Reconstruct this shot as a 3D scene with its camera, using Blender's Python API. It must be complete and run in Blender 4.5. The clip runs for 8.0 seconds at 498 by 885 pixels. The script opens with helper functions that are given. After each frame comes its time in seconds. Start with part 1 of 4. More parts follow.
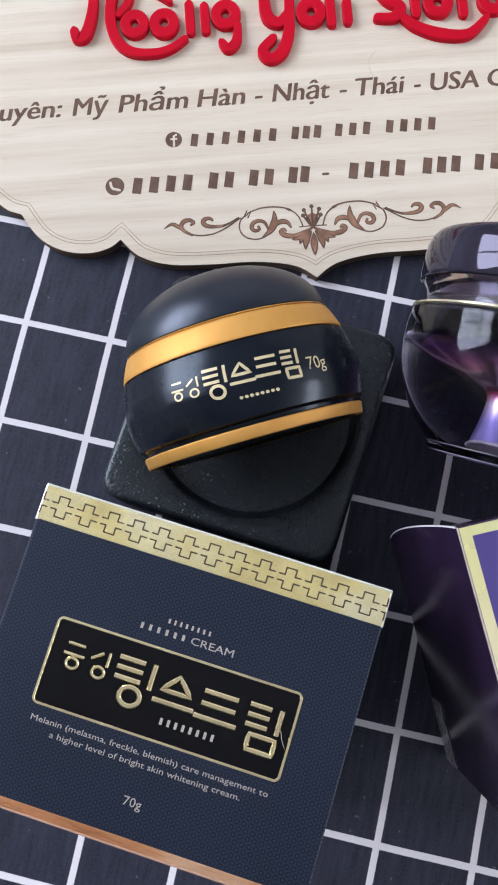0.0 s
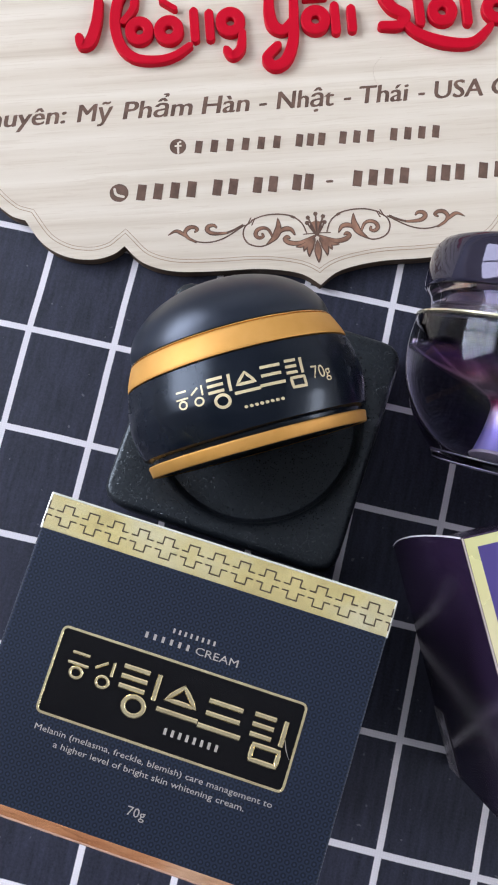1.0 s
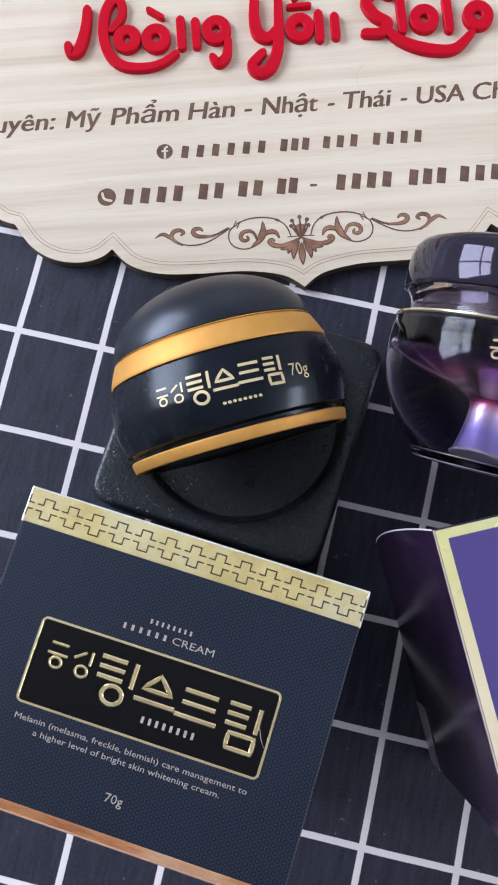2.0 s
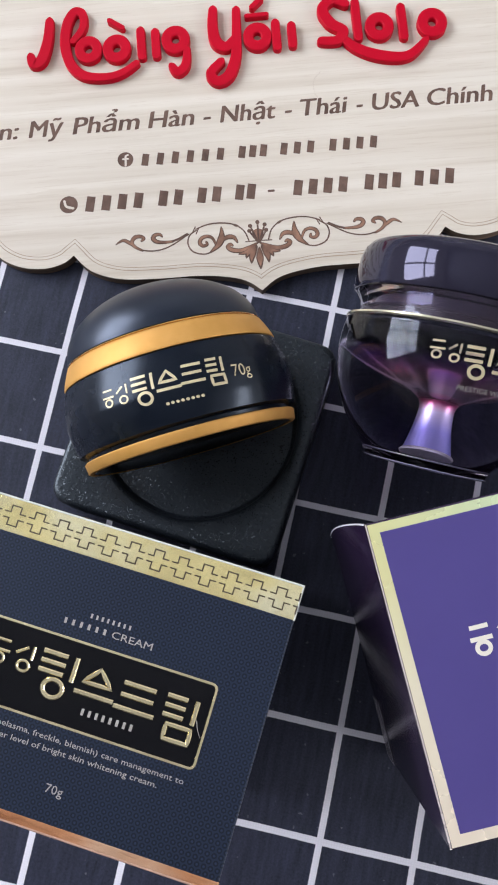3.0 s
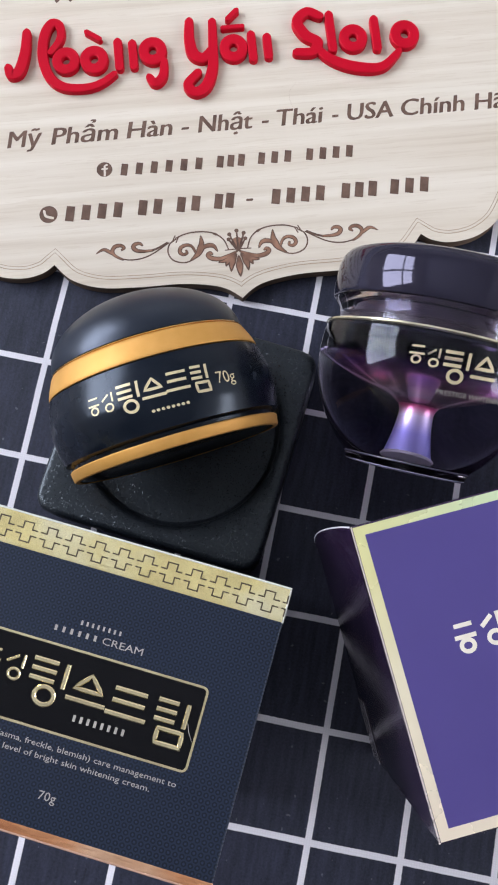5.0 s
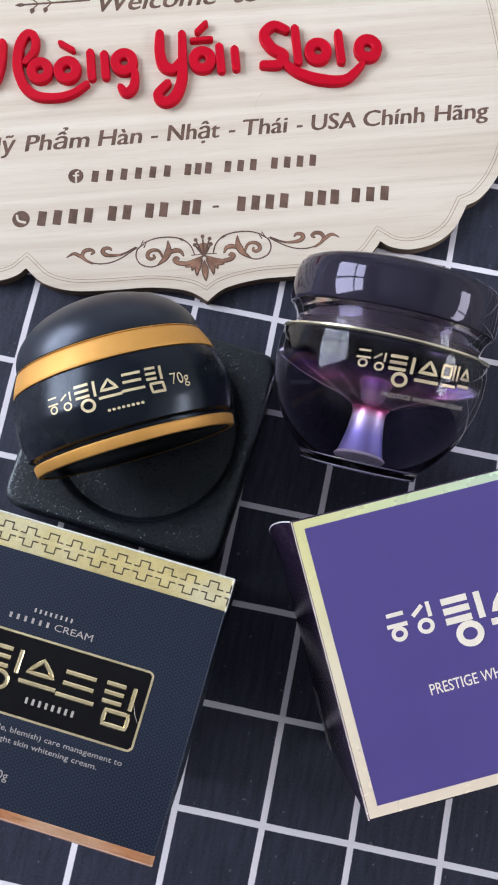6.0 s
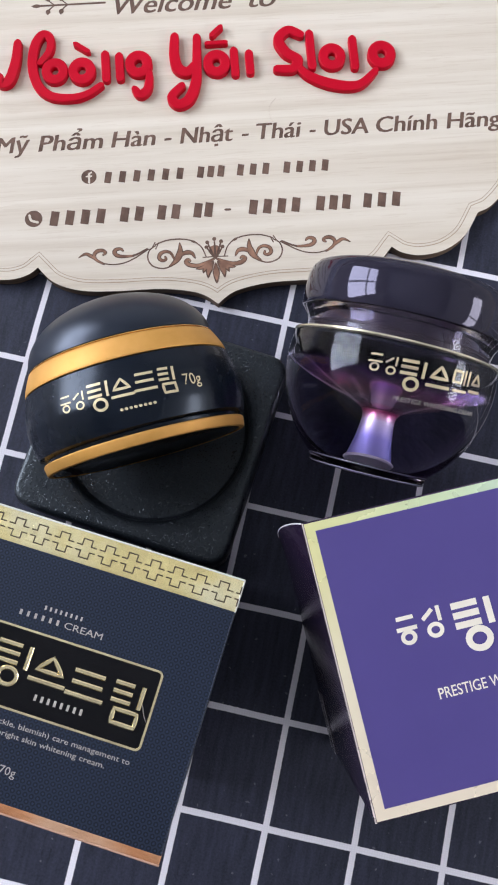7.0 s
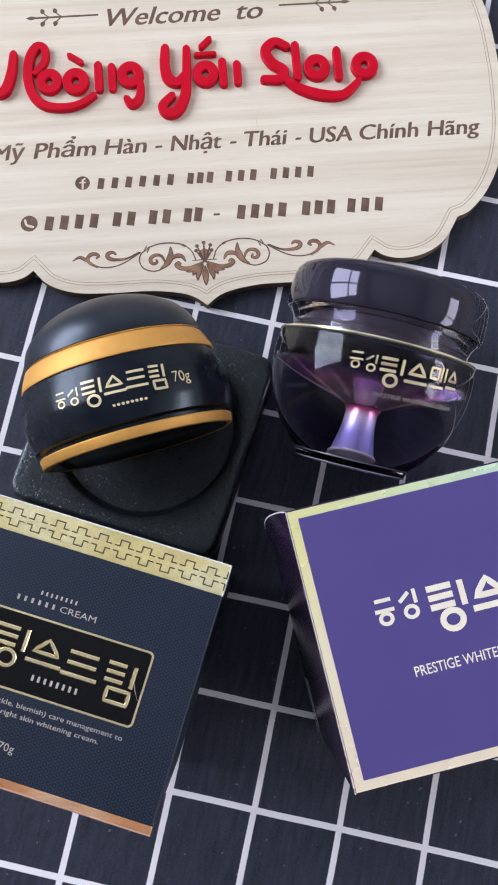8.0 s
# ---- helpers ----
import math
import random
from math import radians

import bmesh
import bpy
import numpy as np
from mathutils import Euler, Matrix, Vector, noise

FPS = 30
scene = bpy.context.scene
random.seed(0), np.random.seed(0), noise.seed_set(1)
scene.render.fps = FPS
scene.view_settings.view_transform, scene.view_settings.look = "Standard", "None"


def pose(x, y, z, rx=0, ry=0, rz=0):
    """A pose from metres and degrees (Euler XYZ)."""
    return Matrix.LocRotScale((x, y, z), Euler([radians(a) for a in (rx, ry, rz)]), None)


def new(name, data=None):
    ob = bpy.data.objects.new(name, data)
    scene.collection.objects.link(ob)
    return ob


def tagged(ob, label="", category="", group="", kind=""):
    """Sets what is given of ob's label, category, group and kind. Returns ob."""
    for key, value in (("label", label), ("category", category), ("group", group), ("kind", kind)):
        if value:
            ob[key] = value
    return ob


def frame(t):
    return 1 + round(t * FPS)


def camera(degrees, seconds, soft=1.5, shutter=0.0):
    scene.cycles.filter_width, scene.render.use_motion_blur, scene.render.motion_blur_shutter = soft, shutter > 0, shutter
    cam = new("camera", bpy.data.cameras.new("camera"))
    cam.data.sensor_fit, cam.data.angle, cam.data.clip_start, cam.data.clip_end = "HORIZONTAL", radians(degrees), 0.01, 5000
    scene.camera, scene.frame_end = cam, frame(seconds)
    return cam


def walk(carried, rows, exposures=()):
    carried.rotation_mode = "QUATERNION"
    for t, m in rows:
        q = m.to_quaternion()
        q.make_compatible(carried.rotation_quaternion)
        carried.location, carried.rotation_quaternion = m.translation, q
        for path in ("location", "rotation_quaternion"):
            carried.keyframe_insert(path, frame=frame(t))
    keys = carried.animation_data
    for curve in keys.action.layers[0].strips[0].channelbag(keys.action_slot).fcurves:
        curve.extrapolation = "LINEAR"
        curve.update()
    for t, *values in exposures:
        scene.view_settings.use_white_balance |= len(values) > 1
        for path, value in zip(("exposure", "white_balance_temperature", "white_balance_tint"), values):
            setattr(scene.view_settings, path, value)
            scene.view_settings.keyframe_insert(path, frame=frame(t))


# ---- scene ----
# ---------------------------------------------------------------- camera and walk
cam = camera(34.67, 8.0, soft=2.0)
PATH = [
    (0.0, -0.05190, -0.02734, 0.26345, 8.609, 1.210, 12.541),
    (0.5, -0.05764, -0.02475, 0.26537, 8.588, 1.067, 12.672),
    (1.0, -0.05358, -0.02609, 0.26364, 8.785, 1.106, 12.762),
    (2.3, -0.03971, -0.02834, 0.27056, 9.488, 1.602, 12.595),
    (2.5, -0.03390, -0.02693, 0.27265, 9.558, 1.765, 12.480),
    (3.0, -0.03108, -0.02740, 0.27105, 9.792, 1.732, 12.210),
    (3.5, -0.03282, -0.02836, 0.26847, 9.960, 1.422, 11.890),
    (4.0, -0.03663, -0.02875, 0.26877, 10.054, 1.014, 11.456),
    (4.5, -0.04219, -0.02969, 0.27202, 10.082, 0.570, 11.148),
    (5.0, -0.03347, -0.02850, 0.27396, 10.215, 0.100, 11.086),
    (5.2, -0.02670, -0.02608, 0.27477, 10.248, -0.090, 11.144),
    (6.3, -0.02094, -0.02886, 0.28576, 10.130, -0.234, 11.829),
    (6.5, -0.02206, -0.02918, 0.28447, 10.375, -0.202, 12.141),
    (7.0, -0.02376, -0.02959, 0.28443, 10.498, -0.350, 12.418),
    (7.5, -0.02147, -0.02949, 0.28847, 10.629, -0.469, 12.347),
    (8.0, -0.02056, -0.03376, 0.29445, 10.772, -0.685, 12.162),
]
walk(cam, [(t, pose(x, y, z, rx, ry, rz)) for t, x, y, z, rx, ry, rz in PATH])
scene.view_settings.exposure = 0.0

# ---------------------------------------------------------------- world, window light
world = bpy.data.worlds.new("sky")
scene.world = world
world.use_nodes = True
sky = world.node_tree.nodes.new("ShaderNodeTexSky")
sky.sky_type, sky.sun_disc = "NISHITA", False
sky.sun_elevation, sky.sun_rotation = radians(40), radians(250)
world.node_tree.links.new(sky.outputs["Color"], world.node_tree.nodes["Background"].inputs["Color"])
world.node_tree.nodes["Background"].inputs["Strength"].default_value = 0.08

ROOM_L, ROOM_R, ROOM_B, ROOM_F, ROOM_H = -1.55, 1.75, -2.0, 2.2, 2.5
WIN = (-0.38, 1.12, 0.45, 1.85)          # y from, y to, z from, z to
WIN_E = (-0.95, 0.65, 0.50, 1.05)


def window_lamp(name, place, turn, sx, sy, watts, colour):
    data = bpy.data.lights.new(name, "AREA")
    data.shape, data.size, data.size_y, data.energy, data.color = "RECTANGLE", sx, sy, watts, colour
    ob = new(name, data)
    ob.matrix_world = Matrix.Translation(place) @ turn
    return ob


wy, wz = (WIN[0] + WIN[1]) / 2, (WIN[2] + WIN[3]) / 2
window_lamp("window_daylight", (ROOM_L - 0.10, wy, wz), pose(0, 0, 0, 0, -90, 0), WIN[3] - WIN[2] - 0.02, WIN[1] - WIN[0] - 0.02, 76, (0.91, 0.942, 1.07))
ey, ez = (WIN_E[0] + WIN_E[1]) / 2, (WIN_E[2] + WIN_E[3]) / 2
window_lamp("window_daylight_east", (ROOM_R + 0.10, ey, ez), pose(0, 0, 0, 0, 90, 0), WIN_E[3] - WIN_E[2] - 0.02, WIN_E[1] - WIN_E[0] - 0.02, 26, (0.97, 0.95, 0.99))


# ---------------------------------------------------------------- materials
class Nodes:
    """A principled material and short ways to add nodes to it."""

    def __init__(self, name):
        self.mat = bpy.data.materials.new(name)
        self.mat.use_nodes = True
        self.tree = self.mat.node_tree
        self.bsdf = self.tree.nodes["Principled BSDF"]

    def set(self, **values):
        for key, value in values.items():
            socket = self.bsdf.inputs[key.replace("_", " ")]
            if isinstance(value, bpy.types.NodeSocket):
                self.tree.links.new(value, socket)
            elif isinstance(value, tuple):
                socket.default_value = (*value, 1.0)[:4] if socket.type == "RGBA" else value
            else:
                socket.default_value = value
        return self

    def node(self, kind, **inputs):
        n = self.tree.nodes.new(kind)
        for key, value in inputs.items():
            socket = n.inputs[int(key[1:])] if key[0] == "i" and key[1:].isdigit() else n.inputs[key.replace("_", " ")]
            if isinstance(value, bpy.types.NodeSocket):
                self.tree.links.new(value, socket)
            else:
                socket.default_value = value
        return n

    def coords(self, scale=(1, 1, 1), which="Object"):
        tc = self.node("ShaderNodeTexCoord")
        return self.node("ShaderNodeMapping", Vector=tc.outputs[which], Scale=scale).outputs[0]

    def noise(self, vector, scale, detail=4.0, rough=0.55):
        return self.node("ShaderNodeTexNoise", Vector=vector, Scale=scale, Detail=detail, Roughness=rough).outputs["Fac"]

    def ramp(self, fac, *stops):
        n = self.node("ShaderNodeValToRGB", Fac=fac)
        el = n.color_ramp.elements
        while len(el) < len(stops):
            el.new(0.5)
        for e, (p, c) in zip(el, stops):
            e.position, e.color = p, (*c, 1.0) if len(c) == 3 else c
        return n.outputs["Color"]

    def math(self, op, a, b=0.0, c=0.0):
        n = self.tree.nodes.new("ShaderNodeMath")
        n.operation = op
        for s, v in zip(n.inputs, (a, b, c)):
            if isinstance(v, bpy.types.NodeSocket):
                self.tree.links.new(v, s)
            else:
                s.default_value = v
        return n.outputs[0]

    def mix(self, fac, a, b):
        n = self.tree.nodes.new("ShaderNodeMix")
        n.data_type = "RGBA"
        for key, v in ((0, fac), (6, a), (7, b)):
            if isinstance(v, bpy.types.NodeSocket):
                self.tree.links.new(v, n.inputs[key])
            else:
                n.inputs[key].default_value = (*v, 1.0) if isinstance(v, tuple) else v
        return n.outputs[2]

    def bump(self, height, strength, distance):
        return self.node("ShaderNodeBump", Height=height, Strength=strength, Distance=distance).outputs[0]


CELL_X, CELL_Y = 0.0300, 0.03476


def cloth_material():
    m = Nodes("dark_check_cotton")
    tc = m.coords()
    warp = m.node("ShaderNodeTexNoise", Vector=tc, Scale=14.0, Detail=2.0).outputs["Color"]
    shift = m.node("ShaderNodeVectorMath", i0=warp, i1=(0.5, 0.5, 0.5))
    shift.operation = "SUBTRACT"
    small = m.node("ShaderNodeVectorMath", i0=shift.outputs[0])
    small.operation = "SCALE"
    small.inputs["Scale"].default_value = 0.0014
    moved = m.node("ShaderNodeVectorMath", i0=tc, i1=small.outputs[0])
    sep = m.node("ShaderNodeSeparateXYZ", Vector=moved.outputs[0])
    raw = m.node("ShaderNodeSeparateXYZ", Vector=tc)

    def line(value, cell, half):
        f = m.math("ABSOLUTE", m.math("SUBTRACT", m.math("FRACT", m.math("ADD", m.math("DIVIDE", value, cell), 0.5)), 0.5))
        d = m.math("MULTIPLY", f, cell)
        ragged = m.math("MULTIPLY", m.math("SUBTRACT", m.noise(tc, 900.0, 2.0), 0.5), 0.00025)
        n = m.node("ShaderNodeMapRange", Value=m.math("ADD", d, ragged))
        n.inputs["From Min"].default_value, n.inputs["From Max"].default_value = half + 0.00012, half - 0.00012
        return n.outputs[0]

    on = m.math("MAXIMUM", line(sep.outputs[0], CELL_X, 0.00105), line(sep.outputs[1], CELL_Y, 0.00105))
    rib = m.math("SINE", m.math("MULTIPLY", raw.outputs[0], 2 * math.pi / 0.00085))
    pick = m.math("SINE", m.math("MULTIPLY", raw.outputs[1], 2 * math.pi / 0.00075))
    weave = m.math("MULTIPLY", m.math("ADD", rib, 1.0), m.math("ADD", pick, 1.0))
    grain = m.noise(tc, 1400.0, 3.0)
    slub = m.noise(m.coords((520, 60, 1)), 1.0, 3.0)
    dirt = m.noise(tc, 9.0, 5.0)
    dark = m.ramp(m.math("ADD", m.math("MULTIPLY", grain, 0.45), m.math("MULTIPLY", slub, 0.55)), (0.30, (0.0075, 0.008, 0.0135)), (0.70, (0.041, 0.044, 0.076)))
    dark = m.mix(m.math("MULTIPLY", dirt, 0.35), dark, (0.012, 0.0125, 0.016))
    lint = m.node("ShaderNodeMapRange", Value=m.noise(tc, 520.0, 1.0, 0.3))
    lint.inputs["From Min"].default_value, lint.inputs["From Max"].default_value = 0.76, 0.80
    dark = m.mix(m.math("MULTIPLY", lint.outputs[0], 0.5), dark, (0.16, 0.16, 0.18))
    pale = m.ramp(m.math("MULTIPLY", weave, 0.25), (0.0, (0.72, 0.705, 0.75)), (0.55, (0.77, 0.755, 0.80)))
    col = m.mix(on, dark, pale)
    thread = m.noise(m.coords((1500, 380, 1)), 1.0, 2.0)
    h = m.math("ADD", m.math("MULTIPLY", thread, 0.5), m.math("MULTIPLY", grain, 0.6))
    m.set(Base_Color=col, Roughness=0.56, Normal=m.bump(h, 0.30, 0.0004), Specular_IOR_Level=0.30, Specular_Tint=(0.82, 0.9, 1.0), Sheen_Weight=0.72, Sheen_Roughness=0.32, Sheen_Tint=(0.75, 0.8, 1.0))
    return m.mat


def wood_material():
    m = Nodes("pale_plywood")
    wob = m.noise(m.coords(), 9.0, 2.0)
    long = m.noise(m.coords((5, 210, 30)), 1.0, 5.0, 0.6)
    broad = m.noise(m.coords((2.2, 42, 8)), 1.0, 3.0, 0.5)
    pore = m.noise(m.coords((60, 1500, 60)), 1.0, 3.0)
    mixv = m.math("ADD", m.math("MULTIPLY", long, 0.55), m.math("MULTIPLY", broad, 0.45))
    col = m.ramp(m.math("ADD", mixv, m.math("MULTIPLY", m.math("SUBTRACT", wob, 0.5), 0.10)),
                 (0.30, (0.47, 0.392, 0.295)), (0.46, (0.62, 0.555, 0.452)), (0.60, (0.70, 0.645, 0.545)))
    col = m.mix(m.math("MULTIPLY", m.math("LESS_THAN", pore, 0.40), 0.16), col, (0.44, 0.34, 0.23))
    m.set(Base_Color=col, Roughness=0.52, Specular_IOR_Level=0.35, Normal=m.bump(m.math("ADD", long, pore), 0.12, 0.0002))
    return m.mat


def edge_material():
    m = Nodes("scorched_plywood_edge")
    n = m.noise(m.coords((40, 40, 900)), 1.0, 4.0)
    m.set(Base_Color=m.ramp(n, (0.3, (0.05, 0.032, 0.02)), (0.7, (0.16, 0.10, 0.06))), Roughness=0.8)
    return m.mat


def engraved_material(name, a, b, scale=260.0):
    m = Nodes(name)
    n = m.noise(m.coords(), scale, 4.0)
    m.set(Base_Color=m.ramp(n, (0.3, a), (0.7, b)), Roughness=0.85, Normal=m.bump(n, 0.3, 0.0003))
    return m.mat


def plain(name, colour, rough, metal=0.0, wear=0.08, scale=120.0, bump=0.0, dust=0.0, **more):
    """A plain finish with faint smudges in gloss and colour."""
    m = Nodes(name)
    n = m.noise(m.coords(), scale, 5.0, 0.6)
    big = m.noise(m.coords(), scale * 0.12, 3.0)
    lo = tuple(c * (1 - wear) for c in colour)
    hi = tuple(min(1.0, c * (1 + wear)) for c in colour)
    both = m.math("ADD", m.math("MULTIPLY", n, 0.5), m.math("MULTIPLY", big, 0.5))
    r = m.node("ShaderNodeMapRange", Value=both)
    r.inputs["From Min"].default_value, r.inputs["From Max"].default_value = 0.3, 0.7
    r.inputs["To Min"].default_value, r.inputs["To Max"].default_value = max(0.0, rough * 0.8), min(1.0, rough * 1.25)
    col = m.ramp(both, (0.3, lo), (0.7, hi))
    if dust:
        grit = m.node("ShaderNodeTexVoronoi", Vector=m.coords(), Scale=420.0)
        pick = m.node("ShaderNodeSeparateXYZ", Vector=grit.outputs["Color"])
        size = m.math("MULTIPLY", pick.outputs[1], 0.11)
        speck = m.math("MULTIPLY", m.math("LESS_THAN", grit.outputs["Distance"], size), m.math("LESS_THAN", pick.outputs[0], dust))
        col = m.mix(m.math("MULTIPLY", speck, 0.6), col, (0.55, 0.55, 0.58))
    m.set(Base_Color=col, Roughness=r.outputs[0], Metallic=metal, **more)
    if bump:
        m.set(Normal=m.bump(n, bump, 0.0002))
    return m.mat


def tray_material():
    m = Nodes("pebbled_black_plastic")
    tc = m.coords()
    leather = m.node("ShaderNodeTexVoronoi", Vector=tc, Scale=900.0).outputs["Distance"]
    grain = m.noise(tc, 1500.0, 3.0)
    fleck = m.node("ShaderNodeTexVoronoi", Vector=tc, Scale=3400.0).outputs["Color"]
    pick = m.math("LESS_THAN", m.node("ShaderNodeSeparateXYZ", Vector=fleck).outputs[2], 0.08)
    h = m.math("ADD", leather, m.math("MULTIPLY", grain, 0.6))
    base = m.bump(h, 0.30, 0.00025)
    lean = m.node("ShaderNodeVectorMath", i0=fleck, i1=(0.98, 0.5, 0.1))
    lean.operation = "SUBTRACT"
    tip = m.node("ShaderNodeVectorMath", i0=lean.outputs[0])
    tip.operation = "SCALE"
    m.tree.links.new(m.math("MULTIPLY", pick, 0.28), tip.inputs["Scale"])
    way = m.node("ShaderNodeVectorMath", i0=base, i1=tip.outputs[0])
    unit = m.node("ShaderNodeVectorMath", i0=way.outputs[0])
    unit.operation = "NORMALIZE"
    m.set(Base_Color=m.ramp(m.noise(tc, 60.0), (0.3, (0.006, 0.0075, 0.010)), (0.7, (0.011, 0.0135, 0.017))), Roughness=m.math("SUBTRACT", 0.38, m.math("MULTIPLY", pick, 0.16)),
          Specular_IOR_Level=0.6, Specular_Tint=(0.8, 0.92, 1.0), Normal=unit.outputs[0])
    return m.mat


def carton_material():
    """Dark navy carton with a fine printed honeycomb."""
    m = Nodes("navy_honeycomb_carton")
    tc = m.coords()
    PITCH = 0.00155

    def lattice(shift):
        sx = m.node("ShaderNodeSeparateXYZ", Vector=tc)
        parts = []
        for axis, step in ((0, PITCH), (1, PITCH * 1.7320508)):
            f = m.math("SUBTRACT", m.math("FRACT", m.math("ADD", m.math("DIVIDE", sx.outputs[axis], step), shift)), 0.5)
            parts.append(m.math("POWER", m.math("MULTIPLY", m.math("ABSOLUTE", f), step / PITCH), 2.0))
        return m.math("SQRT", m.math("ADD", *parts))

    near = m.math("MINIMUM", lattice(0.0), lattice(0.5))
    dots = m.math("MAXIMUM", m.math("LESS_THAN", near, 0.17), m.math("MULTIPLY", m.math("GREATER_THAN", near, 0.40), 0.6))
    big = m.noise(tc, 40.0, 3.0)
    ground = m.ramp(big, (0.3, (0.003, 0.005, 0.010)), (0.7, (0.005, 0.0085, 0.016)))
    col = m.mix(m.math("MULTIPLY", dots, 0.55), ground, (0.030, 0.042, 0.086))
    rough = m.math("ADD", 0.54, m.math("MULTIPLY", dots, -0.20))
    fine = m.noise(tc, 700.0, 4.0)
    m.set(Base_Color=col, Roughness=rough, Specular_IOR_Level=0.38, Specular_Tint=(0.74, 0.84, 1.0), Normal=m.bump(m.math("ADD", dots, m.math("MULTIPLY", fine, 0.7)), 0.25, 0.00015))
    return m.mat


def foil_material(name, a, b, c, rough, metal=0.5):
    """Crinkled hot-stamped foil whose tint drifts between three tones, standing in for its uneven reflections."""
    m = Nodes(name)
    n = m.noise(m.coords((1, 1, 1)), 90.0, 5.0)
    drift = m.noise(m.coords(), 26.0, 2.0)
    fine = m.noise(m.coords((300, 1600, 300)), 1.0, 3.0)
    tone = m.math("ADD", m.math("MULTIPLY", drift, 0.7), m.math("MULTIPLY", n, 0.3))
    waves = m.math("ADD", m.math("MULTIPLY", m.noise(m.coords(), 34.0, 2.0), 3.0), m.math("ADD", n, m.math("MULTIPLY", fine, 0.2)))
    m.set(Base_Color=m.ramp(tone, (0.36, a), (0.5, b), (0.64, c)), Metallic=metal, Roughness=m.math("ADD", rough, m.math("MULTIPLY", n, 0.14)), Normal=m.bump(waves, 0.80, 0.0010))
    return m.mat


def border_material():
    """Pale foil, its reflected sheen put into the colour: cream at the foot, leaf yellow at the head, mint along the
    head.
    """
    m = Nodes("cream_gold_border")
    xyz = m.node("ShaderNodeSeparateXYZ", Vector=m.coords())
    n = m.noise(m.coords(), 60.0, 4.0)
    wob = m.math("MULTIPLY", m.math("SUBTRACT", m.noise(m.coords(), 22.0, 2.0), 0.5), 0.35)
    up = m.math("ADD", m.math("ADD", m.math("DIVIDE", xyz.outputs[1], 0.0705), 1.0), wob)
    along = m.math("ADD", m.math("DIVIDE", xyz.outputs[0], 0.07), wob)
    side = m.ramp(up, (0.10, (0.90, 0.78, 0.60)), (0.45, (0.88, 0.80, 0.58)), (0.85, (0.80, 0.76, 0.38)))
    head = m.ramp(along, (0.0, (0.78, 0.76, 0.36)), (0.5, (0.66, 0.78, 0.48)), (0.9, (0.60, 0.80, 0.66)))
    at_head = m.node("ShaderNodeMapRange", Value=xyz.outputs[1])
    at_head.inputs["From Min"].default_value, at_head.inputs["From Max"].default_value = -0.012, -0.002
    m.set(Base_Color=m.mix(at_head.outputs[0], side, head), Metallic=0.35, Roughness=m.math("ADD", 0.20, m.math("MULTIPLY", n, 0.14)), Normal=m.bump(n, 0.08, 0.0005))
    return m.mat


def satin_gold():
    m = Nodes("satin_gold_lacquer")
    fine = m.noise(m.coords(), 160.0, 4.0)
    m.set(Base_Color=m.ramp(fine, (0.3, (0.64, 0.335, 0.075)), (0.7, (0.70, 0.375, 0.10))), Metallic=0.45, Specular_IOR_Level=0.5, Roughness=m.math("ADD", 0.52, m.math("MULTIPLY", fine, 0.08)))
    return m.mat


def glass_material(name, colour, rough=0.0, ior=1.5, spec=0.5):
    m = Nodes(name)
    m.set(Base_Color=colour, Roughness=rough, IOR=ior, Transmission_Weight=1.0, Specular_Tint=(spec, spec * 1.05, spec * 1.15, 1.0))
    return m.mat


def cup_material():
    """Mirror lacquer with reflected glow in its colour: near black at the rim through rose to violet at the foot."""
    m = Nodes("mirror_lacquer_with_glow")
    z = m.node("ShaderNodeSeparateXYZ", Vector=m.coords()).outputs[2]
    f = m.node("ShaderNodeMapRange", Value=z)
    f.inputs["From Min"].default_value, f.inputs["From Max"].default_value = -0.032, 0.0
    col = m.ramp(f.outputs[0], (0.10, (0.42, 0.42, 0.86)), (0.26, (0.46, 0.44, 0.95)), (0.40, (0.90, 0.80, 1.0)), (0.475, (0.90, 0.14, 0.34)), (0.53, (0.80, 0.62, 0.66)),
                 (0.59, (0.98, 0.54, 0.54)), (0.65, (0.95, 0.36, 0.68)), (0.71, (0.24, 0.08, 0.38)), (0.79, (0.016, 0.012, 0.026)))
    satin = m.node("ShaderNodeMapRange", Value=z)
    satin.inputs["From Min"].default_value, satin.inputs["From Max"].default_value = -0.0185, -0.0150
    satin.inputs["To Min"].default_value, satin.inputs["To Max"].default_value = 0.40, 0.12
    m.set(Base_Color=col, Metallic=0.9, Roughness=m.math("ADD", satin.outputs[0], m.math("MULTIPLY", m.noise(m.coords(), 60.0), 0.08)))
    return m.mat


CLOTH, WOOD, EDGE = cloth_material(), wood_material(), edge_material()
ENGRAVED = engraved_material("engraved_brown", (0.080, 0.045, 0.031), (0.165, 0.098, 0.070))
SCROLL = engraved_material("engraved_scroll_brown", (0.12, 0.062, 0.040), (0.36, 0.19, 0.12), 170.0)
HAIR = engraved_material("hair_tan", (0.42, 0.34, 0.26), (0.52, 0.43, 0.34))
FAINT = engraved_material("engraved_fine_line", (0.30, 0.22, 0.15), (0.42, 0.32, 0.23))
RED = plain("red_acrylic", (0.49, 0.001, 0.017), 0.5, wear=0.06, Specular_IOR_Level=0.12)
SOFT_BLACK = plain("soft_touch_black", (0.0018, 0.0038, 0.0085), 0.25, wear=0.10, Specular_IOR_Level=0.40, Specular_Tint=(0.72, 0.84, 1.0))
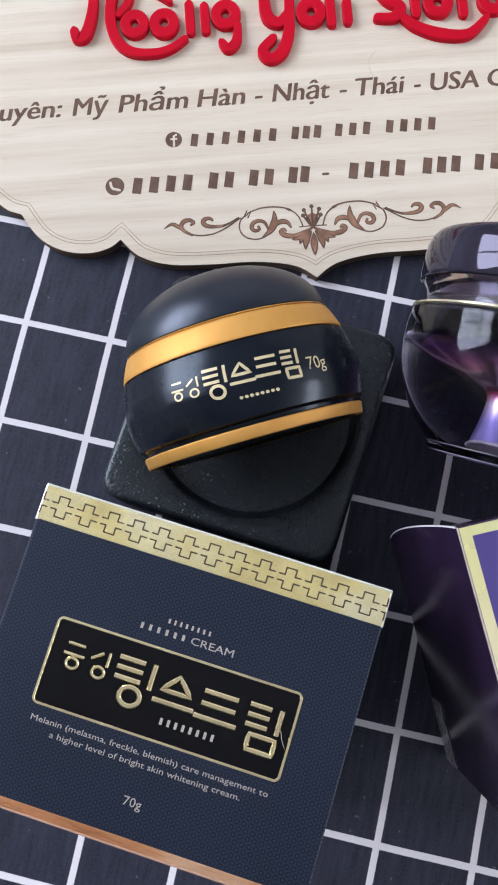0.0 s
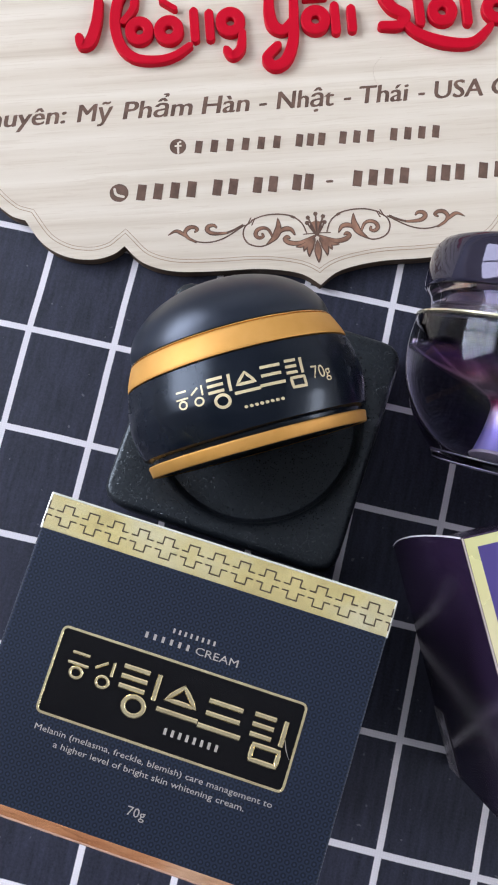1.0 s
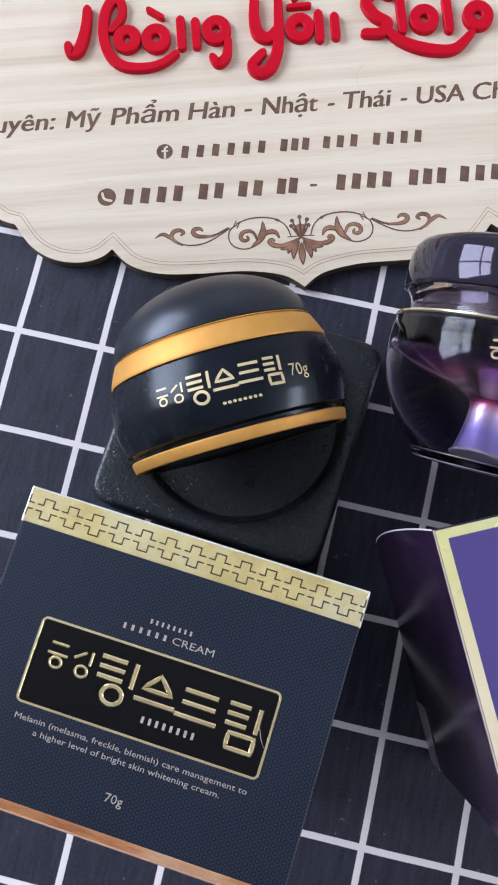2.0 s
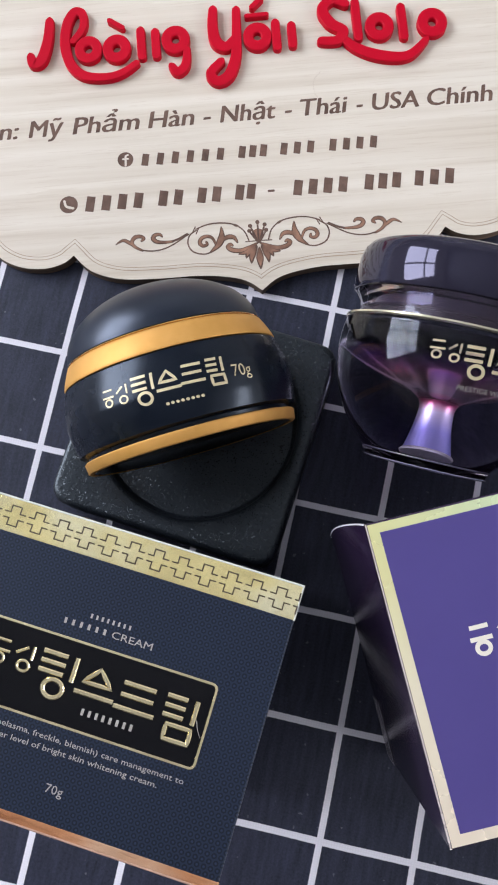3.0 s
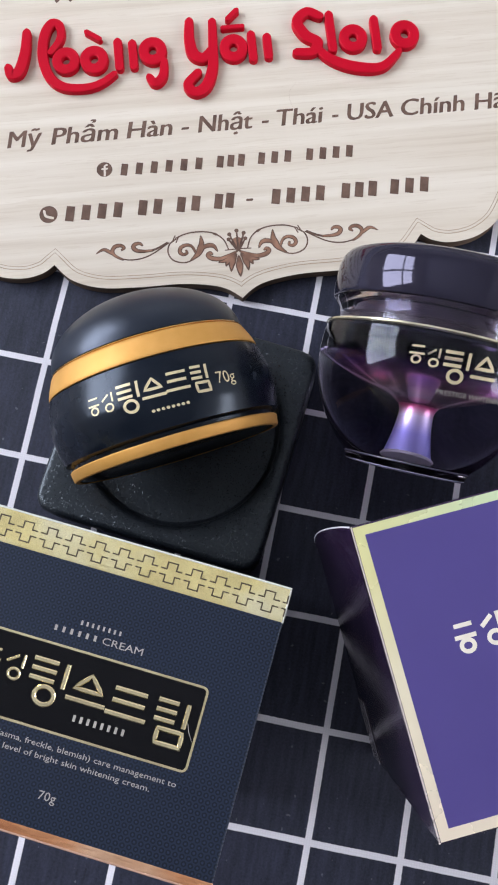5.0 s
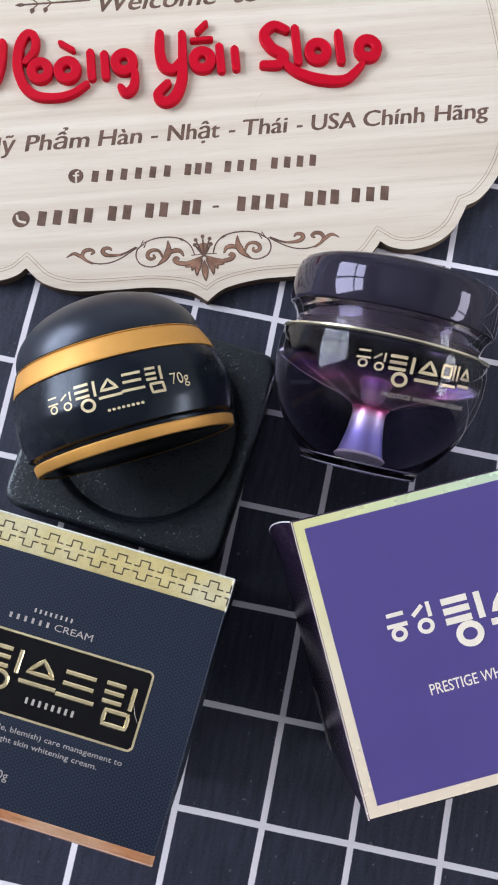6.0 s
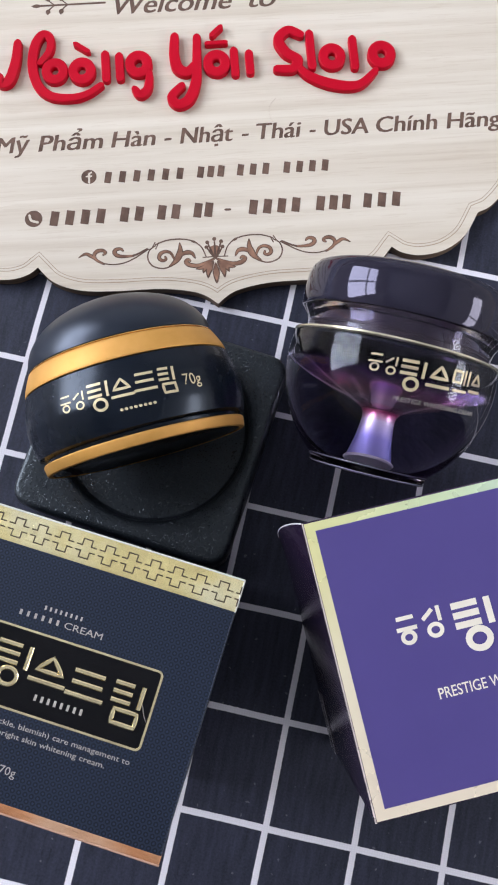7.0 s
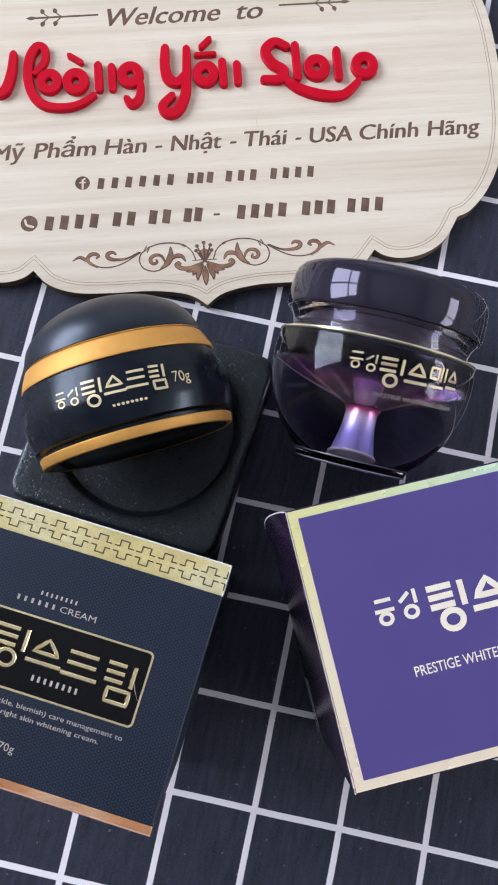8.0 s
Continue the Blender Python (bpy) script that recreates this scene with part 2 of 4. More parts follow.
SATIN_BLACK = plain("satin_black_dome", (0.0020, 0.0044, 0.0105), 0.35, wear=0.10, Specular_IOR_Level=0.78, Specular_Tint=(0.72, 0.82, 1.0))
GLOSS_BLACK = plain("gloss_black_plastic", (0.006, 0.005, 0.005), 0.16, wear=0.10)
GOLD = satin_gold()
BRIGHT_GOLD = plain("polished_gold", (0.80, 0.48, 0.16), 0.18, metal=0.9, wear=0.1)
TRAY = tray_material()
CARTON = carton_material()
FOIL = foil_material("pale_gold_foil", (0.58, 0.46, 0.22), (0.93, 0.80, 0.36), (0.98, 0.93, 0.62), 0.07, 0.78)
COPPER = foil_material("copper_foil", (0.62, 0.25, 0.11), (0.82, 0.38, 0.18), (0.93, 0.58, 0.36), 0.07, 0.80)
PRINT_GOLD = plain("gold_print", (0.64, 0.545, 0.335), 0.38, metal=0.25, wear=0.10, scale=400)
PANEL_GOLD = plain("stamped_gold", (0.86, 0.72, 0.43), 0.16, metal=0.9, wear=0.25, scale=160, bump=0.35)
PRINT_SILVER = plain("silver_print", (0.50, 0.465, 0.42), 0.36, metal=0.45, wear=0.10, scale=400)
PRINT_PALE = plain("pale_cream_print", (0.84, 0.79, 0.66), 0.35, metal=0.15, wear=0.06, scale=400)
PRINT_DARK = plain("dark_print", (0.05, 0.035, 0.02), 0.5)
PANEL_BLACK = plain("black_lacquer_panel", (0.003, 0.003, 0.004), 0.06, wear=0.15, scale=60, dust=0.03, Specular_IOR_Level=0.2)
PURPLE = plain("violet_carton_print", (0.069, 0.051, 0.208), 0.36, wear=0.04, scale=80)
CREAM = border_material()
AUBERGINE = plain("gloss_aubergine_carton", (0.026, 0.014, 0.040), 0.17, wear=0.2, scale=60, bump=0.05, dust=0.05)
PAPER_AND_GLINT = plain("paper_edge_and_glint", (0.78, 0.76, 0.82), 0.5)
GLASS = glass_material("violet_glass", (0.80, 0.75, 0.93), 0.0, spec=0.55)
INNER = cup_material()
LID = plain("smoky_violet_mirror", (0.028, 0.026, 0.046), 0.05, metal=0.5, wear=0.2, scale=50, dust=0.03)
LILAC = plain("pale_lilac_satin", (0.86, 0.82, 0.90), 0.5, metal=0.0, wear=0.06)
PLUG = plain("dark_plug", (0.05, 0.035, 0.045), 0.3, wear=0.2)
TAPE = plain("clear_tape", (0.66, 0.64, 0.70), 0.20, wear=0.1, Alpha=0.5)
RIM = plain("champagne_rim", (0.78, 0.74, 0.54), 0.18, metal=0.8, wear=0.15, scale=60)
LIP_GLINT = plain("copper_lip_glint", (0.92, 0.56, 0.40), 0.22, metal=0.7, wear=0.15, scale=150)
FOLD_GLINT = plain("fold_glint", (0.84, 0.72, 0.66), 0.25, metal=0.6, wear=0.25, scale=150)
EDGE_GLINT = plain("glass_edge_glint", (0.50, 0.48, 0.62), 0.22, metal=0.6)
PLASTER = plain("white_wall_paint", (0.80, 0.79, 0.775), 0.85, wear=0.04, scale=6, bump=0.1)
DIMMED_WALL = plain("dimmed_wall_paint", (0.42, 0.41, 0.41), 0.8, wear=0.05, scale=6, bump=0.1)
BOARDS = plain("pale_ceiling_boards", (0.44, 0.45, 0.47), 0.7, wear=0.08, scale=10)
FLOORING = plain("pale_floor", (0.42, 0.38, 0.33), 0.5, wear=0.12, scale=8)
FRAME_WHITE = plain("white_window_frame", (0.78, 0.78, 0.78), 0.4, wear=0.03)


# ---------------------------------------------------------------- mesh helpers
MM = 0.001


def mesh_of(name, bm, material, smooth=False):
    bmesh.ops.recalc_face_normals(bm, faces=bm.faces)
    data = bpy.data.meshes.new(name)
    bm.to_mesh(data)
    bm.free()
    for p in data.polygons:
        p.use_smooth = smooth
    if smooth:
        data.set_sharp_from_angle(angle=radians(38))
    for mat in material if isinstance(material, (list, tuple)) else (material,):
        data.materials.append(mat)
    return data


def part(name, bm, material, parent, label="", m=None, smooth=False):
    ob = new(name, mesh_of(name, bm, material, smooth))
    ob.parent = parent
    if m is not None:
        ob.matrix_local = m
    if label:
        ob["label"] = label
    return ob


def thing(name, m, label, category, group="", kind=""):
    ob = new(name)
    ob.empty_display_size = 0.02
    ob.matrix_world = m
    return tagged(ob, label, category, group, kind)


def box_bm(x0, x1, y0, y1, z0, z1, bevel=0.0, seg=2):
    bm = bmesh.new()
    bmesh.ops.create_cube(bm, size=1.0, matrix=Matrix.Translation(((x0 + x1) / 2, (y0 + y1) / 2, (z0 + z1) / 2)) @ Matrix.Diagonal((x1 - x0, y1 - y0, z1 - z0, 1)))
    if bevel:
        bmesh.ops.bevel(bm, geom=list(bm.edges), offset=bevel, segments=seg, affect="EDGES", profile=0.5)
    return bm


def lathe(profile, seg=96):
    """A turned body round z from (r, z) pairs; pairs with r = 0 close it."""
    bm = bmesh.new()
    rings = []
    for r, z in ((r * MM, z * MM) for r, z in profile):
        if r <= 1e-9:
            rings.append([bm.verts.new((0, 0, z))])
        else:
            rings.append([bm.verts.new((r * math.cos(2 * math.pi * k / seg), r * math.sin(2 * math.pi * k / seg), z)) for k in range(seg)])
    for a, b in zip(rings, rings[1:]):
        for k in range(seg):
            n = (k + 1) % seg
            if len(a) == 1 and len(b) > 1:
                bm.faces.new((a[0], b[k], b[n]))
            elif len(b) == 1 and len(a) > 1:
                bm.faces.new((a[k], b[0], a[n]))
            elif len(a) > 1:
                bm.faces.new((a[k], b[k], b[n], a[n]))
    return bm


def smooth_line(points, per=8, closed=False):
    """A Catmull-Rom line through points."""
    pts = [Vector((p[0], p[1], 0)) for p in points]
    n = len(pts)
    if n < 3 and not closed:
        return pts
    out = []
    for i in range(n if closed else n - 1):
        if closed:
            p0, p1, p2, p3 = (pts[(i + k) % n] for k in (-1, 0, 1, 2))
        else:
            p0, p1, p2, p3 = pts[max(i - 1, 0)], pts[i], pts[i + 1], pts[min(i + 2, n - 1)]
        for k in range(per):
            t = k / per
            out.append(0.5 * (2 * p1 + (p2 - p0) * t + (2 * p0 - 5 * p1 + 4 * p2 - p3) * t * t + (3 * p1 - p0 - 3 * p2 + p3) * t ** 3))
    if not closed:
        out.append(pts[-1])
    return out


STEP = [0]


def ribbon(bm, line, width, z0, z1, closed=False, taper=0.0, round_ends=True, bevel=0.0):
    """A flat raised stroke along a line, from z0 up to z1; strokes that cross lie a hair above one another."""
    n = len(line)
    STEP[0] += 1
    z1 += (STEP[0] % 12) * 0.006 * MM
    rows = []

    def put(c, side, w, z_top):
        b = min(bevel, w * 0.6)
        return [bm.verts.new((c.x + side.x * o, c.y + side.y * o, z)) for o, z in ((-w, z0), (-w, z_top - b), (-w + b, z_top), (w - b, z_top), (w, z_top - b), (w, z0))]

    for i, c in enumerate(line):
        a = line[(i - 1) % n] if closed or i else c
        b = line[(i + 1) % n] if closed or i < n - 1 else c
        d = (b - a).normalized()
        side = Vector((-d.y, d.x, 0))
        u = i / max(n - 1, 1)
        w = width / 2 * (1 - taper * abs(2 * u - 1) ** 1.5)
        if round_ends and not closed and i == 0:
            for q in (80, 55, 25):
                rows.append(put(c - d * w * math.sin(radians(q)), side, max(w * math.cos(radians(q)), 1e-5), z1))
        rows.append(put(c, side, w, z1))
        if round_ends and not closed and i == n - 1:
            for q in (25, 55, 80):
                rows.append(put(c + d * w * math.sin(radians(q)), side, max(w * math.cos(radians(q)), 1e-5), z1))
    pairs = list(zip(rows, rows[1:])) + ([(rows[-1], rows[0])] if closed else [])
    for r, s in pairs:
        for k in range(5):
            bm.faces.new((r[k], r[k + 1], s[k + 1], s[k]))
    if not closed:
        bm.faces.new(rows[0])
        bm.faces.new(rows[-1])
    return bm


def circle_line(cx, cy, r, n=28, squash=1.0):
    return [Vector((cx + r * squash * math.cos(2 * math.pi * k / n), cy + r * math.sin(2 * math.pi * k / n), 0)) for k in range(n)]


def text_bm(words, width, height=None, shear=0.0, weight=0.0, thick=0.05 * MM, res=3):
    """Lettering in the built-in font as a mesh: its left foot at the origin, width and (with height) the height of a capital scaled to size."""
    curve = bpy.data.curves.new("lettering", "FONT")
    curve.body, curve.shear, curve.offset, curve.resolution_u = words, shear, weight, res
    tmp = bpy.data.objects.new("lettering", curve)
    scene.collection.objects.link(tmp)
    bpy.context.view_layer.update()
    data = bpy.data.meshes.new_from_object(tmp.evaluated_get(bpy.context.evaluated_depsgraph_get()))
    bm = bmesh.new()
    bm.from_mesh(data)
    bpy.data.objects.remove(tmp)
    bpy.data.curves.remove(curve)
    bpy.data.meshes.remove(data)
    xs = [v.co.x for v in bm.verts]
    x0, x1 = min(xs), max(xs)
    sx = width / (x1 - x0)
    sy = height / 0.70 if height else sx
    for v in bm.verts:
        v.co = Vector(((v.co.x - x0) * sx, v.co.y * sy, 0))
    if thick:
        ex = bmesh.ops.extrude_face_region(bm, geom=list(bm.faces))
        for v in (g for g in ex["geom"] if isinstance(g, bmesh.types.BMVert)):
            v.co.z += thick
    return bm


def bold_text_bm(words, width, height, shear, extra=0.48 * MM):
    """The same lettering set twice, a little apart, to thicken its strokes."""
    bm = text_bm(words, width - extra, height, shear, 0.0, 0.06 * MM)
    geom = bmesh.ops.duplicate(bm, geom=list(bm.faces))["geom"]
    for v in (g for g in geom if isinstance(g, bmesh.types.BMVert)):
        v.co += Vector((extra, 0.08 * MM, 0.012 * MM))
    return bm


def moved(bm, m):
    bmesh.ops.transform(bm, matrix=m, verts=bm.verts)
    return bm


def mark_strokes(kind):
    """Plain bars and rings that stand for a trade mark's signs, in a unit square: bars as lines, rings as (x, y, r)."""
    return {
        "small": ([[(0.10, 0.92), (0.90, 0.92)], [(0.02, 0.52), (0.98, 0.52)]], [(0.5, 0.20, 0.20)]),
        "small_b": ([[(0.10, 0.62), (0.60, 0.92)], [(0.86, 1.0), (0.86, 0.48)]], [(0.56, 0.20, 0.20)]),
        "big": ([[(0.06, 0.95), (0.64, 0.95)], [(0.06, 0.74), (0.64, 0.74)], [(0.06, 0.53), (0.64, 0.53)], [(0.86, 1.0), (0.86, 0.44)]], [(0.50, 0.19, 0.20)]),
        "wedge": ([[(0.50, 0.95), (0.14, 0.50), (0.86, 0.50), (0.50, 0.95)], [(0.0, 0.18), (1.0, 0.18)]], []),
        "comb": ([[(0.10, 0.94), (0.90, 0.94)], [(0.10, 0.58), (0.90, 0.58)], [(0.0, 0.18), (1.0, 0.18)]], []),
        "frame": ([[(0.05, 0.95), (0.60, 0.95)], [(0.05, 0.74), (0.60, 0.74)], [(0.05, 0.53), (0.60, 0.53)], [(0.86, 1.0), (0.86, 0.46)], [(0.22, 0.34), (0.88, 0.34), (0.88, 0.02), (0.22, 0.02), (0.22, 0.34)]], []),
        "pane": ([[(0.08, 0.92), (0.08, 0.50), (0.50, 0.50), (0.50, 0.92), (0.08, 0.92)], [(0.68, 1.0), (0.68, 0.42)], [(0.90, 1.0), (0.90, 0.42)], [(0.16, 0.18), (0.88, 0.18)]], []),
    }[kind]


def mark_pieces(kind, x, y, w, h, stroke, z0, z1, bevel=0.0):
    """The bars, outlines and rings of one sign, each a mesh of its own: (name, bmesh)."""
    bars, rings = mark_strokes(kind)
    pieces = []
    for bar in bars:
        pts, shut = [], bar[0] == bar[-1]
        for (ax, ay), (bx, by) in zip(bar, bar[1:]):
            pts += [Vector((x + w * (ax + (bx - ax) * k / 4), y + h * (ay + (by - ay) * k / 4), 0)) for k in range(4)]
        if not shut:
            pts.append(Vector((x + w * bar[-1][0], y + h * bar[-1][1], 0)))
        bm = bmesh.new()
        ribbon(bm, pts, stroke, z0, z1 + 0.012 * MM * len(pieces), closed=shut, bevel=bevel, round_ends=False)
        pieces.append(("mark_outline" if shut else "mark_bar", bm))
    for cx, cy, r in rings:
        bm = bmesh.new()
        ribbon(bm, circle_line(x + w * cx, y + h * cy, h * r, 24, 1.15), stroke, z0, z1 + 0.012 * MM * len(pieces), closed=True, bevel=bevel)
        pieces.append(("mark_ring", bm))
    return pieces


def bars_bm(words, x, y, h, gap, z0, z1):
    """Plain bars for words that are not lettered: (widths) from x on."""
    bm = bmesh.new()
    for w in words:
        line = [Vector((x + h / 2 + (w - h) * k / 4, y, 0)) for k in range(5)]
        ribbon(bm, line, h, z0, z1)
        x += w + gap
    return bm


# ---------------------------------------------------------------- the room
def structure(name, bm, mat, label, category):
    ob = new(name, mesh_of(name, bm, mat))
    return tagged(ob, label, category, kind="structure")


FLOOR_Z = -0.0012
T = 0.15
structure("floor", box_bm(ROOM_L - T, ROOM_R + T, ROOM_B - T, ROOM_F + T, FLOOR_Z - 0.1, FLOOR_Z), FLOORING, "plain pale floor under the checked cloth", "floor")
# Unseen ceiling, kept grey to dim what upward faces reflect.
structure("ceiling", box_bm(ROOM_L - T, ROOM_R + T, ROOM_B - T, ROOM_F + T, ROOM_H, ROOM_H + 0.1), BOARDS, "plain light grey boarded ceiling of the room", "ceiling")
# Unseen wall, greyer than the others to darken reflections in the black jar.
structure("wall_south", box_bm(ROOM_L - T, ROOM_R + T, ROOM_B - T, ROOM_B, FLOOR_Z, ROOM_H), DIMMED_WALL, "unseen plain grey wall that dims reflections", "wall")
structure("wall_north", box_bm(ROOM_L - T, ROOM_R + T, ROOM_F, ROOM_F + T, FLOOR_Z, ROOM_H), PLASTER, "plain white painted room wall", "wall")


def window_wall(name, x, opening, label):
    """A wall across the room with one window opening through it."""
    bm = bmesh.new()
    a, b, lo, hi = opening
    for y0, y1, z0, z1 in ((ROOM_B, a, FLOOR_Z, ROOM_H), (b, ROOM_F, FLOOR_Z, ROOM_H), (a, b, FLOOR_Z, lo), (a, b, hi, ROOM_H)):
        bmesh.ops.create_cube(bm, size=1.0, matrix=Matrix.Translation((x, (y0 + y1) / 2, (z0 + z1) / 2)) @ Matrix.Diagonal((T, y1 - y0, z1 - z0, 1)))
    structure(name, bm, PLASTER, label, "wall")


def window(name, x, opening, label):
    win = tagged(new(name), label, "window", kind="structure")
    a, b, lo, hi = opening
    win.matrix_world = Matrix.Translation((x, (a + b) / 2, (lo + hi) / 2))
    hw, hh, fw = (b - a) / 2, (hi - lo) / 2, 0.025
    bm = bmesh.new()
    for y0, y1, z0, z1 in ((-hw, hw, -hh, -hh + fw * 2), (-hw, hw, hh - fw * 2, hh), (-hw, -hw + fw * 2, -hh + fw * 2, hh - fw * 2), (hw - fw * 2, hw, -hh + fw * 2, hh - fw * 2)):
        bmesh.ops.create_cube(bm, size=1.0, matrix=Matrix.Translation((0, (y0 + y1) / 2, (z0 + z1) / 2)) @ Matrix.Diagonal((0.05, y1 - y0, z1 - z0, 1)))
    part("window_frame", bm, FRAME_WHITE, win)
    part("mullion", box_bm(-0.02, 0.02, -fw, fw, -hh + fw * 2, hh - fw * 2), FRAME_WHITE, win)
    if hh > 0.5:
        for y0, y1 in ((-hw + fw * 2, -fw), (fw, hw - fw * 2)):
            part("transom", box_bm(-0.02, 0.02, y0, y1, 0.10, 0.10 + fw * 2), FRAME_WHITE, win)


window_wall("wall_west", ROOM_L - T / 2, WIN, "plain white painted wall with a wide window opening")
window_wall("wall_east", ROOM_R + T / 2, WIN_E, "plain white painted wall with a low window opening")
window("window_1", ROOM_L - 0.05, WIN, "white framed wide window that lets daylight in")
window("window_2", ROOM_R + 0.05, WIN_E, "white framed low window that lets daylight in")


# ---------------------------------------------------------------- the cloth
def cloth_bm(half, n):
    bm = bmesh.new()
    rows = []
    for j in range(n + 1):
        row = []
        for i in range(n + 1):
            x, y = -half + 2 * half * i / n, -half + 2 * half * j / n
            z = 0.0005 * noise.noise(Vector((x * 9, y * 9, 0.3))) + 0.00025 * noise.noise(Vector((x * 34, y * 34, 1.7))) - 0.0005
            row.append(bm.verts.new((x, y, z)))
        rows.append(row)
    for j in range(n):
        for i in range(n):
            bm.faces.new((rows[j][i], rows[j][i + 1], rows[j + 1][i + 1], rows[j + 1][i]))
    return bm


tagged(new("tablecloth", mesh_of("tablecloth", cloth_bm(0.62, 150), CLOTH, True)), "dark charcoal cotton cloth woven with a white check grid", "tablecloth", kind="structure")


# ---------------------------------------------------------------- the wooden sign
SIGN_T = 4.6 * MM
SIGN_MID = 93.0                     # height of the mirror axis over the lower tip, mm
sign = thing("wooden_sign", pose(-0.0555, 0.0698, 0.0, 0, 0, 16.2), "scalloped pale plywood sign, engraved lettering, raised red script", "sign")


def sign_outline():
    """One quarter of the scalloped edge in mm from the tip, mirrored to the whole."""
    lower = smooth_line([(0, 0), (7, 4.6), (20, 7.0), (36, 7.2), (50, 8.2), (60, 12.0), (66, 18.3)], 6)
    lobe = smooth_line([(66, 18.3), (70, 15.6), (77, 14.2), (86, 15.8), (94, 21.0), (100, 30.0)], 6)
    side = smooth_line([(100, 30.0), (105.5, 32.5), (113, 40.5), (119.5, 53.0), (123.5, 70.0), (124.8, SIGN_MID)], 6)
    quarter = [(p.x, p.y) for p in lower[:-1] + lobe[:-1] + side]
    right = quarter + [(x, 2 * SIGN_MID - y) for x, y in reversed(quarter[:-1])]
    return right + [(-x, y) for x, y in reversed(right[1:-1])]


def inset_line(outline, d):
    """The outline drawn inwards by d."""
    n = len(outline)
    out = []
    for i in range(n):
        a, b, c = (Vector((*outline[(i + k) % n], 0)) for k in (-1, 0, 1))
        t, e = (b - a).normalized(), (c - b).normalized()
        n1, n2 = Vector((-t.y, t.x, 0)), Vector((-e.y, e.x, 0))
        mid = (n1 + n2).normalized()
        out.append(b + mid * d / max(mid.dot(n1), 0.35))
    edge = [Vector((*q, 0)) for q in outline]
    return [p for p in out if min((p - q).length for q in edge) > 0.93 * d]


OUT = sign_outline()
bm = bmesh.new()
top = [bm.verts.new((x * MM, y * MM, SIGN_T)) for x, y in OUT]
low = [bm.verts.new((x * MM, y * MM, 0.0003)) for x, y in OUT]
bm.faces.new(top)
bm.faces.new(list(reversed(low)))
for k in range(len(OUT)):
    n = (k + 1) % len(OUT)
    f = bm.faces.new((low[k], low[n], top[n], top[k]))
    f.material_index = 1
part("board", bm, (WOOD, EDGE), sign, "pale plywood board with scorched cut edge")

ZS = SIGN_T
for d, w in ((3.4, 0.28), (4.5, 0.22)):
    bm = bmesh.new()
    ribbon(bm, [p * MM for p in inset_line(OUT, d)], w * MM, ZS - 0.1 * MM, ZS + 0.03 * MM, closed=True)
    part("border_line", bm, FAINT, sign, "fine engraved border line")

# engraved lettering
for words, x, w in (("Chuyên:", -119.6, 35.0), ("Mỹ", -81.2, 13.2), ("Phẩm", -65.0, 24.9), ("Hàn", -37.2, 17.2), ("-", -16.8, 2.9), ("Nhật", -10.8, 20.6), ("-", 13.0, 2.7),
                    ("Thái", 18.8, 17.4), ("-", 39.1, 2.5), ("USA", 44.8, 17.0), ("Chính", 64.9, 23.8), ("Hãng", 92.0, 21.7)):
    bm = bold_text_bm(words, w * MM, 6.7 * MM, 0.18)
    part("lettering", moved(bm, Matrix.Translation((x * MM, 65.2 * MM, ZS - 0.01 * MM))), ENGRAVED, sign, "burnt brown engraved lettering")
for words, x, w in (("Welcome", -33.5, 46.5), ("to", 19.5, 11.0)):
    bm = bold_text_bm(words, w * MM, 8.2 * MM, 0.32)
    part("lettering", moved(bm, Matrix.Translation((x * MM, 122.6 * MM, ZS - 0.01 * MM))), ENGRAVED, sign, "burnt brown engraved lettering")
# name and number lines, as plain bars


def upright_bars(x, y, w, h, count, width, mat, parent, label, z, lean=0.18, thick=0.05):
    """A row of plain slanted bars, one for each sign of a line that is not lettered."""
    for k in range(count):
        bm = bmesh.new()
        cx = x + w * (k + 0.5) / count
        width = min(width, 0.45 * h)
        foot = 0.08
        ribbon(bm, [Vector((cx + lean * h * (t - 0.5), y + h * t, 0)) * MM for t in (foot, 0.37, 0.63, 1 - foot)], width * MM, z - thick * MM, z + thick * MM, round_ends=False)
        part("plain_bar", bm, mat, parent, label)


for x, w, n in ((-41.5, 32.8, 6), (-5.5, 11.6, 3), (9.2, 14.5, 3), (26.9, 19.5, 4)):
    upright_bars(x, 50.2, w, 5.4, n, w / n - 1.0, ENGRAVED, sign, "burnt brown engraved bar", ZS)
for x, w, n in ((-62.3, 23.2, 4), (-35.8, 11.0, 2), (-21.7, 10.6, 2), (-7.5, 8.2, 2), (12.8, 21.5, 4), (38.5, 14.7, 3), (56.1, 16.3, 3)):
    upright_bars(x, 34.0, w, 6.8, n, w / n - 1.1, ENGRAVED, sign, "burnt brown engraved bar", ZS)
part("plain_bar", bars_bm([2.6 * MM], 4.5 * MM, 37.0 * MM, 0.9 * MM, MM, ZS - 0.05 * MM, ZS + 0.05 * MM), ENGRAVED, sign, "burnt brown engraved bar")
